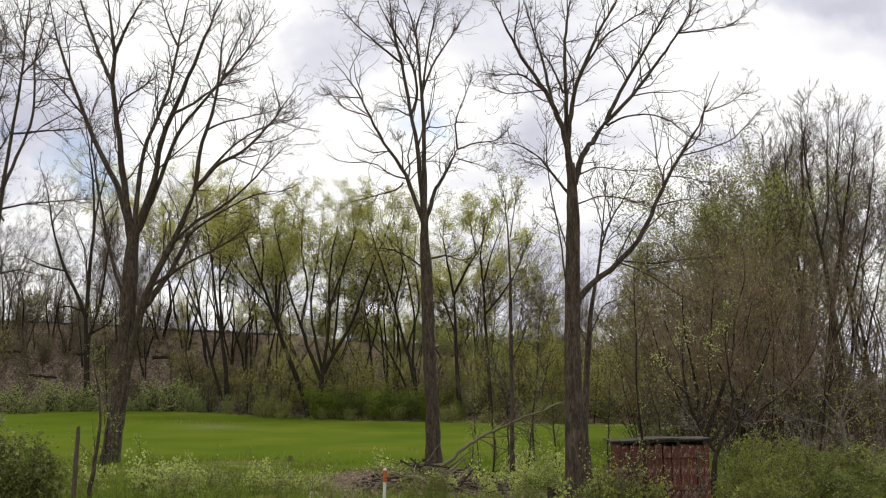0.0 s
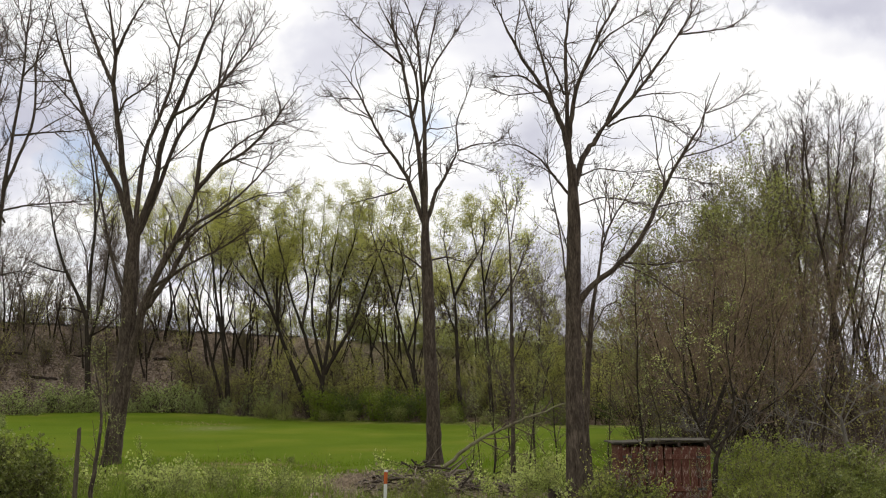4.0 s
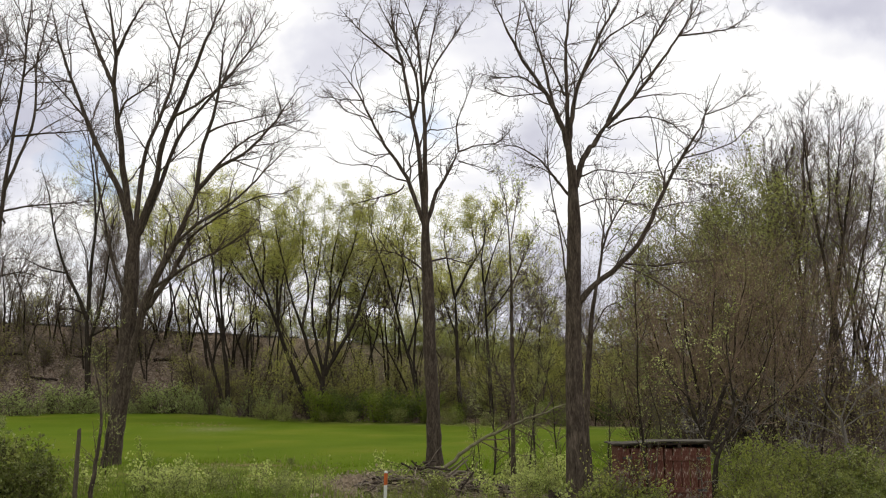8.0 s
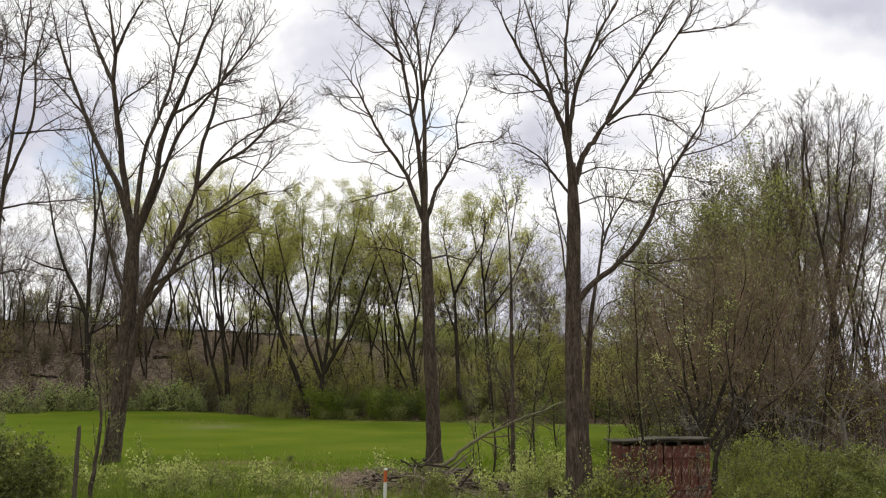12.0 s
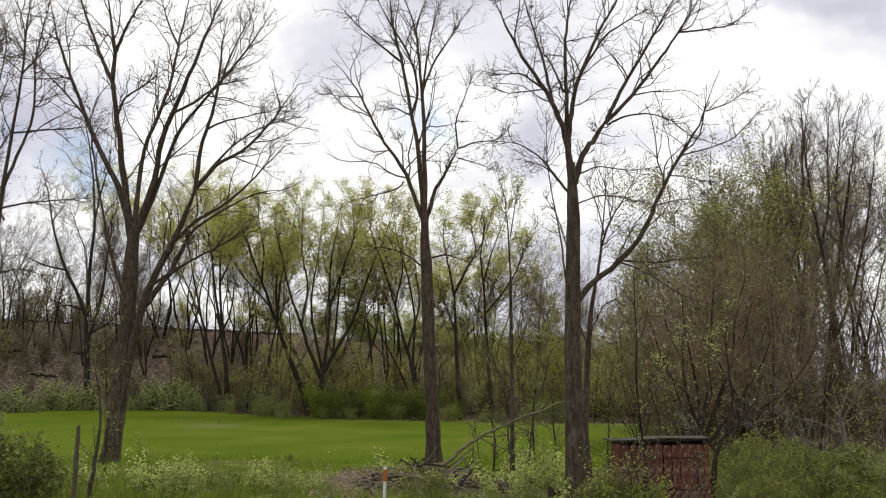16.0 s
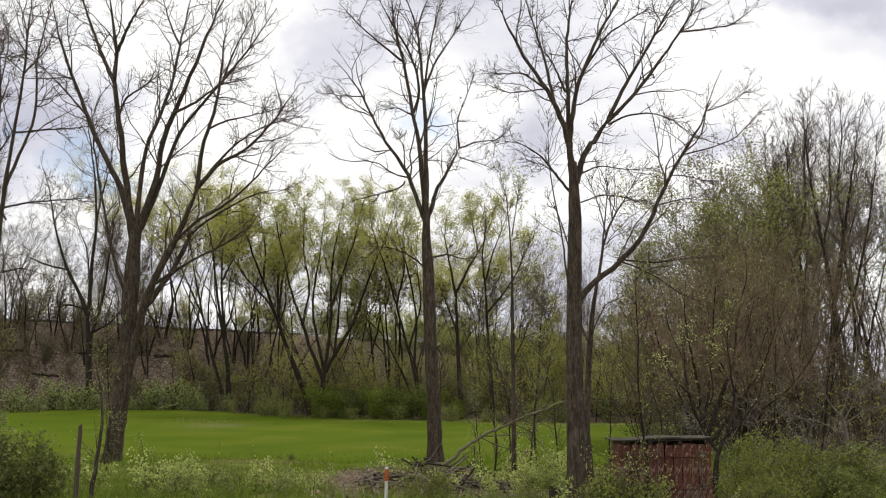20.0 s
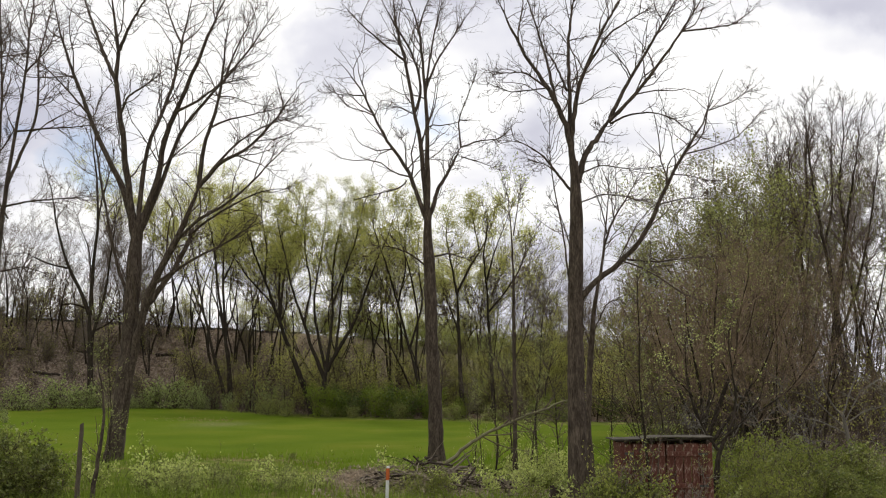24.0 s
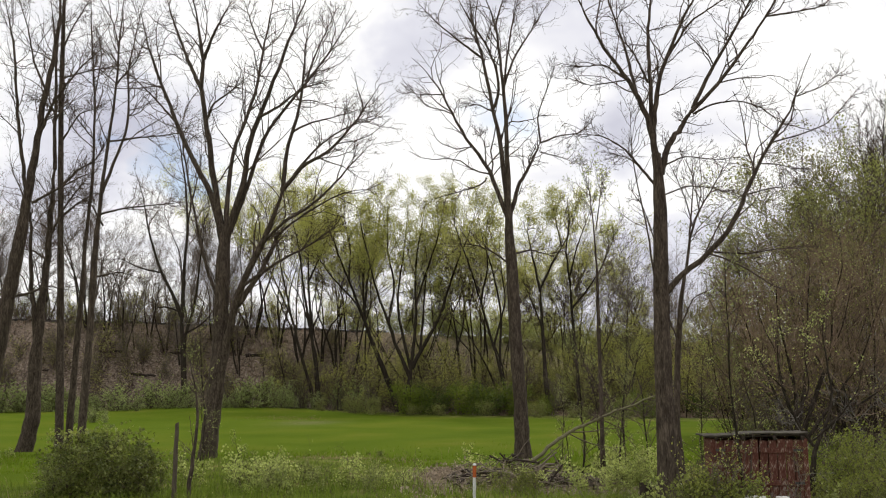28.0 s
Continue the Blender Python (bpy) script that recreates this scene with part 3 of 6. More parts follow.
def walnut_right():
    tree = Bare("tall straight bare tree with a long low side limb", 3.07, 22.0, 13, group="large bare trees")
    limb = tree.limb
    limb("trunk", 0.230, 0.160, 0.0, 0.0, (0.00, -0.05), (0.00, 1.15), (0.00, 3.50), (0.05, 5.55), (0.10, 7.20), (0.05, 8.05))
    limb("limb", 0.105, 0.025, 0.0, -0.4, (0.05, 7.95), (-0.10, 8.85), (-0.45, 9.70), (-0.95, 10.40), (-1.40, 11.15), (-1.85, 12.20))
    limb("limb", 0.035, 0.010, -0.2, -0.7, (-0.60, 9.85), (-1.15, 10.20), (-1.75, 10.10), (-2.20, 10.15))
    limb("limb", 0.055, 0.020, -0.1, 0.4, (-0.35, 9.40), (-0.55, 10.65), (-0.80, 11.60), (-1.05, 12.65))
    limb("limb", 0.025, 0.010, -0.2, 0.2, (-0.55, 9.85), (-1.45, 9.80), (-2.00, 10.10))
    limb("limb", 0.080, 0.035, 0.0, 0.5, (0.00, 8.30), (0.00, 9.50), (0.00, 10.70), (0.05, 11.60), (0.25, 12.70))
    limb("limb", 0.040, 0.015, 0.2, 0.7, (-0.05, 9.90), (-0.35, 10.80), (-0.75, 11.40))
    limb("limb", 0.085, 0.030, 0.0, -0.5, (0.00, 8.40), (0.05, 9.20), (0.20, 9.95), (0.55, 10.80), (0.95, 11.60), (1.30, 12.20))
    limb("limb", 0.040, 0.015, -0.3, 0.1, (0.35, 10.30), (0.95, 11.25), (1.50, 11.65), (2.25, 12.15))
    limb("limb", 0.100, 0.065, 0.0, 0.5, (0.15, 7.55), (0.30, 8.20), (0.65, 8.70), (1.05, 9.30))
    limb("limb", 0.065, 0.025, 0.5, 0.9, (1.05, 9.30), (1.45, 10.10), (2.20, 11.35), (3.05, 12.85))
    limb("limb", 0.065, 0.025, 0.5, 0.2, (1.00, 9.20), (1.70, 9.90), (2.35, 10.75), (2.95, 11.60), (3.50, 12.55))
    limb("limb", 0.035, 0.010, 0.3, -0.2, (2.85, 11.50), (3.45, 11.50), (4.10, 11.55), (4.50, 11.85))
    limb("limb", 0.035, 0.010, 0.5, -0.2, (1.05, 9.15), (1.50, 9.35), (2.05, 9.35), (2.50, 9.15), (2.95, 8.65))
    limb("limb", 0.095, 0.035, 0.0, -0.5, (0.05, 4.60), (0.35, 5.05), (0.85, 5.40), (1.30, 5.70), (1.85, 6.55), (2.25, 7.55), (2.70, 8.20), (3.10, 8.95), (3.35, 9.45))
    limb("limb", 0.035, 0.010, -0.1, 0.3, (1.25, 5.65), (2.00, 5.60), (2.60, 5.70), (3.30, 5.80))
    limb("limb", 0.025, 0.010, -0.4, -0.9, (2.65, 8.15), (3.20, 8.25), (3.80, 8.45), (4.30, 9.00))
    limb("limb", 0.025, 0.010, -0.3, -0.0, (2.05, 6.95), (2.55, 7.10), (3.15, 7.20))
    limb("limb", 0.020, 0.010, -0.5, -0.2, (3.25, 9.20), (3.85, 9.45), (4.40, 9.85))
    limb("limb", 0.020, 0.010, -0.4, -0.1, (2.35, 7.65), (2.85, 7.65), (3.35, 7.50))
    limb("limb", 0.045, 0.010, 0.0, 0.7, (0.05, 7.25), (-0.30, 7.75), (-0.70, 8.35), (-1.20, 8.70), (-1.85, 8.80))
    limb("limb", 0.025, 0.010, 0.2, -0.2, (-0.30, 7.80), (-0.65, 8.00), (-1.10, 8.05))
    limb("limb", 0.035, 0.010, 0.0, -0.7, (0.00, 4.40), (-0.15, 5.25), (-0.30, 6.45), (-0.50, 7.30), (-0.60, 8.15), (-0.60, 9.10))
    limb("limb", 0.025, 0.010, 0.0, 0.8, (0.20, 7.75), (0.75, 8.05), (1.50, 8.00), (2.30, 8.10))
    limb("limb", 0.025, 0.010, 0.0, -0.8, (0.10, 7.00), (0.65, 7.20), (1.15, 7.10), (1.75, 6.80))
    limb("limb", 0.025, 0.010, 0.0, 0.8, (0.05, 5.55), (-0.10, 6.25), (-0.25, 6.90), (-0.55, 7.45))
    tree.twigs(1.0, 0.9, 0.0045, habit="walnut")


walnut_right()


def fork_tree():
    tree = Bare("bare forked tree behind the meadow shrubs", -34.4, 92.0, 14, DARK_BARK, group="large bare trees")
    limb = tree.limb
    limb("trunk", 0.390, 0.310, 0.0, 0.0, (0.00, 0.00), (-0.35, 2.60), (-0.55, 5.35), (-0.75, 8.10), (-0.90, 10.10))
    limb("limb", 0.250, 0.065, 0.0, -1.7, (-0.90, 9.80), (-1.70, 12.05), (-3.15, 14.80), (-4.20, 18.15), (-4.80, 22.10), (-5.90, 25.50))
    limb("limb", 0.125, 0.040, -0.5, 1.2, (-2.90, 14.35), (-5.40, 14.90), (-8.00, 16.10), (-10.50, 15.90))
    limb("limb", 0.250, 0.085, 0.0, 1.1, (-0.85, 9.80), (-0.85, 14.90), (-0.70, 19.00), (-1.15, 23.70), (-2.10, 28.55), (-2.85, 32.20))
    limb("limb", 0.140, 0.045, 0.5, -1.2, (-0.80, 19.00), (-0.20, 21.80), (0.85, 25.15), (1.10, 28.50))
    limb("limb", 0.195, 0.055, 0.0, -1.7, (-0.60, 7.55), (0.65, 10.90), (1.15, 14.80), (1.65, 18.70), (1.85, 22.60))
    limb("limb", 0.125, 0.040, 0.0, 2.2, (-1.00, 10.35), (-3.00, 11.00), (-5.50, 10.85))
    limb("limb", 0.125, 0.040, 0.0, 2.2, (-0.45, 8.10), (0.85, 9.00), (1.75, 10.20), (2.10, 11.15))
    tree.twigs(1.0, 1.0, 0.011)


fork_tree()


def fan_tree():
    tree = Bare("many-stemmed spreading tree with yellow-green spring leaves", -11.33, 86.0, 15, DARK_BARK, group="large bare trees")
    limb = tree.limb
    limb("trunk", 0.365, 0.290, 0.0, 0.0, (0.00, -0.15), (0.15, 2.10), (0.40, 4.40))
    limb("limb", 0.235, 0.065, 0.0, -2.1, (0.25, 3.50), (-0.70, 5.70), (-1.85, 9.25), (-2.80, 11.85), (-3.40, 14.90), (-4.35, 18.80))
    limb("limb", 0.210, 0.050, 0.0, 1.6, (0.40, 4.15), (0.75, 7.25), (0.85, 10.45), (0.70, 14.20), (1.40, 18.05), (1.85, 21.45))
    limb("limb", 0.235, 0.050, 0.0, -1.0, (0.50, 4.15), (1.75, 6.70), (3.20, 8.80), (4.05, 11.90), (5.10, 14.50), (6.40, 17.70), (7.00, 20.60))
    limb("limb", 0.185, 0.050, 0.0, 2.1, (0.30, 4.40), (-0.55, 7.80), (-1.05, 10.45), (-0.65, 13.70), (-0.15, 18.15), (-0.10, 21.25))
    limb("limb", 0.155, 0.040, -0.1, 2.0, (1.25, 5.80), (1.55, 9.35), (1.65, 12.60), (2.50, 15.85), (3.60, 19.25), (4.10, 21.80))
    limb("limb", 0.155, 0.040, -0.7, 1.4, (-1.60, 8.50), (-1.05, 11.95), (-1.95, 15.75), (-1.85, 19.65), (-2.45, 21.65))
    limb("limb", 0.130, 0.035, 0.6, -1.0, (0.85, 10.45), (2.15, 14.10), (3.20, 16.70), (2.95, 19.80))
    tree.twigs(1.0, 1.0, 0.009, 0.102, 12, BUD)


fan_tree()


def bowed_tree():
    tree = Bare("leaning tree with yellow-green spring leaves at wood edge", -12.23, 88.0, 16, DARK_BARK, group="large bare trees")
    limb = tree.limb
    limb("trunk", 0.350, 0.240, 0.0, 0.0, (0.00, -0.20), (-0.70, 2.10), (-1.80, 4.70), (-2.80, 7.10), (-3.65, 9.40))
    limb("limb", 0.185, 0.050, 0.0, -2.1, (-3.65, 9.40), (-4.60, 12.10), (-5.65, 14.75), (-6.65, 17.90), (-7.10, 20.80))
    limb("limb", 0.160, 0.045, 0.0, 1.6, (-3.40, 8.85), (-3.70, 12.80), (-3.50, 16.70), (-4.20, 20.45))
    limb("limb", 0.160, 0.045, 0.0, -1.6, (-2.65, 6.70), (-4.00, 10.50), (-6.15, 12.60), (-8.00, 15.25), (-9.05, 17.90))
    limb("limb", 0.160, 0.045, 0.0, 2.1, (-3.50, 9.15), (-3.15, 13.90), (-2.35, 17.90), (-2.15, 21.70))
    limb("limb", 0.135, 0.035, -0.6, 1.0, (-4.85, 12.65), (-4.80, 16.00), (-5.65, 19.40), (-5.60, 22.00))
    tree.twigs(1.0, 1.0, 0.009, 0.102, 12, BUD)


bowed_tree()


def twin_tree():
    tree = Bare("tall forked tree with yellow-green spring leaves", -20.43, 90.0, 17, DARK_BARK, group="large bare trees")
    limb = tree.limb
    limb("trunk", 0.330, 0.220, 0.0, 0.0, (0.00, -0.05), (-0.35, 4.75), (-0.95, 8.00))
    limb("limb", 0.190, 0.050, 0.0, -1.6, (-0.95, 7.75), (-1.55, 11.80), (-2.00, 16.15), (-2.75, 19.40), (-3.30, 22.15))
    limb("limb", 0.190, 0.050, 0.0, 1.6, (-0.75, 6.90), (-1.30, 11.90), (-1.45, 15.85), (-1.15, 19.95), (-1.00, 23.20))
    limb("limb", 0.220, 0.050, 0.0, -2.2, (-0.30, 1.00), (-1.65, 5.30), (-2.70, 9.55), (-3.60, 13.90), (-4.30, 18.20), (-5.10, 21.20))
    limb("limb", 0.135, 0.040, -0.9, 1.2, (-2.70, 9.55), (-4.50, 12.90), (-6.25, 16.35), (-7.50, 20.50))
    limb("limb", 0.135, 0.040, 0.6, -1.6, (-1.40, 13.00), (0.40, 16.20), (1.60, 18.85))
    tree.twigs(1.0, 1.0, 0.009, 0.102, 12, BUD)


twin_tree()


def slant_tree():
    tree = Bare("slanting tree with thin spring leaves at wood edge", -1.71, 84.0, 18, DARK_BARK, group="large bare trees")
    limb = tree.limb
    limb("trunk", 0.255, 0.180, 0.0, 0.0, (0.00, -0.20), (-0.60, 2.60), (-1.35, 5.85))
    limb("limb", 0.155, 0.040, 0.0, -1.5, (-1.35, 5.70), (-2.30, 9.15), (-3.10, 12.20), (-4.00, 14.70), (-4.90, 17.25), (-5.15, 20.05))
    limb("limb", 0.155, 0.040, 0.0, 1.5, (-0.95, 4.10), (-0.70, 9.20), (-1.50, 13.40), (-2.60, 16.60), (-3.00, 20.70))
    limb("limb", 0.130, 0.035, 0.0, 2.0, (-1.45, 6.10), (-0.30, 10.25), (-0.85, 14.55), (-0.65, 18.40))
    limb("limb", 0.110, 0.035, -0.5, 1.6, (-2.55, 10.15), (-1.85, 13.35), (-2.15, 16.60), (-1.40, 19.90))
    tree.twigs(1.0, 1.0, 0.009, 0.102, 10, BUD)


slant_tree()


def back_tree():
    tree = Bare("forked woodland tree with thin yellow-green leaves", 1.71, 84.0, 19, DARK_BARK, group="large bare trees")
    limb = tree.limb
    limb("trunk", 0.255, 0.180, 0.0, 0.0, (0.00, -0.20), (-0.30, 3.10), (-0.50, 8.15), (-0.60, 11.25))
    limb("limb", 0.155, 0.040, 0.0, -1.5, (-0.60, 10.95), (-1.15, 13.75), (-1.65, 16.25), (-1.40, 18.75))
    limb("limb", 0.155, 0.040, 0.0, 1.5, (-0.60, 11.25), (0.70, 13.90), (1.75, 15.50), (2.80, 18.25), (3.40, 20.45))
    limb("limb", 0.130, 0.035, 0.0, 2.0, (-0.45, 7.65), (-1.40, 10.30), (-2.45, 13.05))
    limb("limb", 0.110, 0.035, 0.7, -0.8, (1.45, 15.20), (0.95, 17.45), (0.65, 19.45))
    tree.twigs(1.0, 1.0, 0.009, 0.102, 10, BUD)


back_tree()


def bole_tree():
    tree = Bare("slender forked woodland tree with few leaves", 4.21, 80.0, 20, DARK_BARK, group="large bare trees")
    limb = tree.limb
    limb("trunk", 0.220, 0.145, 0.0, 0.0, (0.00, -0.15), (-0.25, 4.50), (-0.50, 8.85), (-0.60, 11.80))
    limb("limb", 0.120, 0.035, 0.0, -1.5, (-0.60, 11.30), (-0.90, 14.20), (-0.50, 16.60), (-1.00, 18.50))
    limb("limb", 0.120, 0.035, 0.0, 1.5, (-0.50, 9.10), (1.00, 10.85), (2.30, 12.90), (3.35, 16.00))
    limb("limb", 0.105, 0.035, 0.0, -1.5, (-0.60, 11.80), (0.00, 14.20), (0.95, 16.60), (1.70, 18.50))
    tree.twigs(1.0, 1.0, 0.012, 0.15, 1, BUD)


bole_tree()


def thin_stem():
    tree = Bare("very thin young tree with few small leaves", 2.0, 27.0, 21, group="large bare trees")
    limb = tree.limb
    limb("trunk", 0.070, 0.045, 0.0, 0.0, (0.00, 0.00), (0.00, 2.45), (0.00, 4.70), (0.00, 6.05))
    limb("limb", 0.040, 0.010, 0.0, -0.3, (0.00, 5.85), (-0.05, 7.05), (-0.15, 8.20), (-0.40, 9.00))
    limb("limb", 0.030, 0.010, 0.0, 0.5, (0.00, 5.70), (0.30, 6.30), (0.65, 7.15))
    limb("limb", 0.025, 0.010, -0.1, 0.4, (0.00, 7.05), (0.15, 7.90), (0.30, 8.85))
    limb("limb", 0.025, 0.010, 0.0, -0.5, (0.00, 3.40), (0.30, 4.05), (0.45, 4.65))
    limb("limb", 0.025, 0.010, 0.0, 0.5, (0.00, 2.45), (-0.35, 3.10), (-0.55, 3.60))
    tree.twigs(0.6, 1.0, 0.004, 0.06, 1, PALE)


thin_stem()


def curved_stem():
    tree = Bare("slim curved bare tree beside a thick trunk", 3.72, 24.0, 22, group="large bare trees")
    limb = tree.limb
    limb("trunk", 0.100, 0.060, 0.0, 0.0, (0.00, 0.00), (-0.10, 1.60), (0.00, 3.30), (0.15, 4.75), (0.30, 5.50))
    limb("limb", 0.050, 0.015, 0.0, -0.3, (0.30, 5.45), (0.45, 6.40), (0.70, 7.05), (1.10, 7.65), (1.40, 8.30))
    limb("limb", 0.040, 0.010, 0.0, 0.4, (0.35, 5.65), (0.50, 6.75), (0.65, 7.85), (0.65, 8.65))
    limb("limb", 0.030, 0.010, 0.0, -0.4, (0.05, 3.60), (-0.20, 4.25), (-0.25, 5.00))
    limb("limb", 0.030, 0.010, 0.0, 0.4, (0.10, 4.05), (0.50, 4.80), (1.15, 5.10))
    limb("limb", 0.025, 0.010, -0.1, 0.3, (0.50, 6.60), (0.40, 7.30), (0.20, 7.95), (0.00, 8.45))
    tree.twigs(0.6, 1.0, 0.0035)


curved_stem()


def right_fork():
    tree = Bare("tall dark bare tree forking into upswept limbs", 21.49, 48.0, 23, DARK_BARK, group="large bare trees")
    limb = tree.limb
    limb("trunk", 0.290, 0.205, 0.0, 0.0, (0.00, -0.30), (-0.65, 1.30), (-1.00, 3.15), (-1.25, 5.20), (-1.25, 7.55))
    limb("limb", 0.145, 0.035, 0.0, -0.9, (-1.25, 7.40), (-1.70, 9.60), (-2.15, 11.95), (-2.50, 14.60), (-2.65, 17.45))
    limb("limb", 0.145, 0.035, 0.0, 0.9, (-1.25, 7.25), (-0.55, 9.95), (0.10, 13.05), (0.80, 15.90), (1.25, 17.85))
    limb("limb", 0.115, 0.030, 0.0, -1.2, (-1.25, 5.20), (-0.30, 7.50), (0.30, 10.10), (0.80, 13.05), (1.05, 15.95))
    limb("limb", 0.090, 0.025, -0.2, 1.0, (-1.75, 9.85), (-1.00, 12.35), (-0.80, 15.20), (-0.30, 18.15))
    limb("limb", 0.090, 0.025, 0.3, -0.9, (-0.40, 10.55), (-0.80, 13.20), (-0.50, 15.80), (-0.70, 17.30))
    tree.twigs(1.0, 1.0, 0.008, habit="broom")


right_fork()


def shed_tree():
    tree = Bare("small many-stemmed tree with pale leaves beside the shed", 5.54, 19.6, 24, DARK_BARK, group="large bare trees")
    limb = tree.limb
    limb("trunk", 0.070, 0.050, 0.0, 0.0, (0.00, 0.40), (0.10, 1.25), (0.35, 1.75))
    limb("limb", 0.040, 0.010, 0.0, 0.2, (0.35, 1.75), (0.55, 2.25), (0.50, 2.95), (0.45, 3.65), (0.60, 4.40))
    limb("limb", 0.040, 0.010, 0.0, -0.2, (0.10, 1.35), (-0.25, 1.90), (-0.50, 2.60), (-0.55, 3.40), (-0.45, 4.10))
    limb("limb", 0.025, 0.010, -0.1, 0.2, (-0.25, 1.95), (0.10, 2.50), (0.05, 3.20), (0.20, 3.80))
    limb("limb", 0.030, 0.010, 0.0, -0.4, (0.20, 1.55), (0.60, 1.95), (0.95, 2.45), (1.05, 3.05))
    limb("limb", 0.025, 0.005, -0.1, -0.3, (-0.40, 2.45), (-0.80, 2.85), (-1.05, 3.30))
    tree.twigs(0.8, 0.5, 0.0035, 0.036, 1, PALE)


shed_tree()


def thicket_clump():
    tree = Bare("dense many-stemmed thicket tree with dark crooked stems", 8.19, 30.0, 31, DARK_BARK, group="large bare trees")
    limb = tree.limb
    limb("trunk", 0.130, 0.100, 0.0, 0.0, (0.00, -0.10), (0.00, 0.70), (0.02, 1.30))
    limb("limb", 0.085, 0.025, 0.0, -0.3, (0.00, 1.10), (0.00, 1.80), (-0.10, 3.00), (-0.38, 4.15), (-0.50, 5.40), (-0.35, 6.30))
    limb("limb", 0.085, 0.025, 0.0, 0.4, (0.02, 1.20), (0.35, 2.80), (0.55, 4.10), (0.58, 5.20), (0.82, 6.30), (0.62, 7.10))
    limb("limb", 0.090, 0.025, 0.0, -0.4, (0.05, 0.80), (0.70, 2.55), (1.12, 3.60), (1.20, 5.00), (1.62, 6.20), (1.50, 7.20))
    limb("limb", 0.070, 0.020, 0.0, 0.5, (-0.05, 0.90), (-0.70, 2.60), (-1.20, 3.95), (-1.50, 5.30), (-1.95, 6.20))
    limb("limb", 0.070, 0.020, 0.0, -0.6, (0.08, 0.70), (1.20, 2.20), (2.00, 3.40), (2.45, 4.80), (3.00, 5.80))
    limb("limb", 0.055, 0.015, 0.0, 0.8, (0.05, 1.00), (0.90, 2.90), (1.70, 4.40), (2.20, 6.00), (2.30, 6.90))
    limb("limb", 0.050, 0.015, 0.0, -0.7, (-0.02, 1.00), (-0.40, 2.40), (-0.60, 3.60), (-1.10, 4.60), (-1.20, 5.70))
    limb("limb", 0.050, 0.015, 0.0, -0.9, (0.10, 0.60), (1.40, 1.70), (2.60, 2.50), (3.40, 3.60), (3.80, 4.70))
    tree.twigs(2.0, 0.95, 0.005, 0.042, 1, PALE, habit="walnut", mat=RED_TWIG)


thicket_clump()


def dead_limbs():
    tree = Bare("dead tree with pale grey crooked limbs in the thicket", 12.9, 30.0, 32, PALE_BARK, group="large bare trees")
    limb = tree.limb
    limb("trunk", 0.080, 0.055, 0.0, 0.0, (0.00, 0.00), (-0.10, 0.90), (-0.25, 1.80))
    limb("limb", 0.032, 0.010, 0.0, -0.5, (-0.25, 1.70), (-0.75, 2.30), (-1.00, 3.10), (-0.95, 3.80), (-1.30, 4.60), (-1.65, 5.30))
    limb("limb", 0.030, 0.010, 0.0, 0.5, (-0.25, 1.80), (0.10, 2.60), (0.45, 3.20), (0.55, 4.10), (0.35, 4.90))
    limb("limb", 0.028, 0.008, 0.0, -0.6, (-0.20, 1.50), (0.40, 1.95), (1.00, 2.10), (1.50, 2.45))
    limb("limb", 0.028, 0.008, 0.0, -0.3, (-0.20, 1.60), (0.35, 2.60), (0.95, 2.95), (1.40, 2.90))
    limb("limb", 0.028, 0.008, 0.0, -0.4, (-0.15, 1.20), (-1.00, 1.60), (-1.90, 1.75), (-2.60, 2.25), (-3.20, 2.30))
    limb("limb", 0.025, 0.008, 0.0, 0.3, (-0.15, 1.30), (-1.10, 2.30), (-2.00, 2.60), (-2.50, 3.20))
    tree.twigs(0.6, 0.5, 0.0045, habit="walnut", mat=PALE_BARK)


dead_limbs()


def right_pole():
    tree = Bare("tall bare tree with upswept grey twigs", 20.36, 52.0, 25, DARK_BARK, group="large bare trees")
    limb = tree.limb
    limb("trunk", 0.220, 0.140, 0.0, 0.0, (0.00, -0.15), (0.00, 4.15), (-0.15, 7.95), (-0.25, 10.50))
    limb("limb", 0.110, 0.030, 0.0, 0.9, (-0.25, 10.35), (-0.40, 12.85), (-0.45, 15.60), (0.00, 18.40))
    limb("limb", 0.110, 0.030, 0.0, -0.9, (-0.25, 10.50), (0.20, 13.05), (0.10, 15.95), (0.60, 19.15))
    limb("limb", 0.095, 0.025, 0.0, 0.9, (-0.15, 7.95), (-0.75, 10.20), (-1.30, 12.55), (-1.65, 15.30), (-1.55, 17.40))
    limb("limb", 0.070, 0.020, 0.4, -0.5, (-1.20, 11.90), (-1.25, 14.10), (-1.65, 16.30))
    tree.twigs(1.0, 1.0, 0.008, habit="broom")


right_pole()


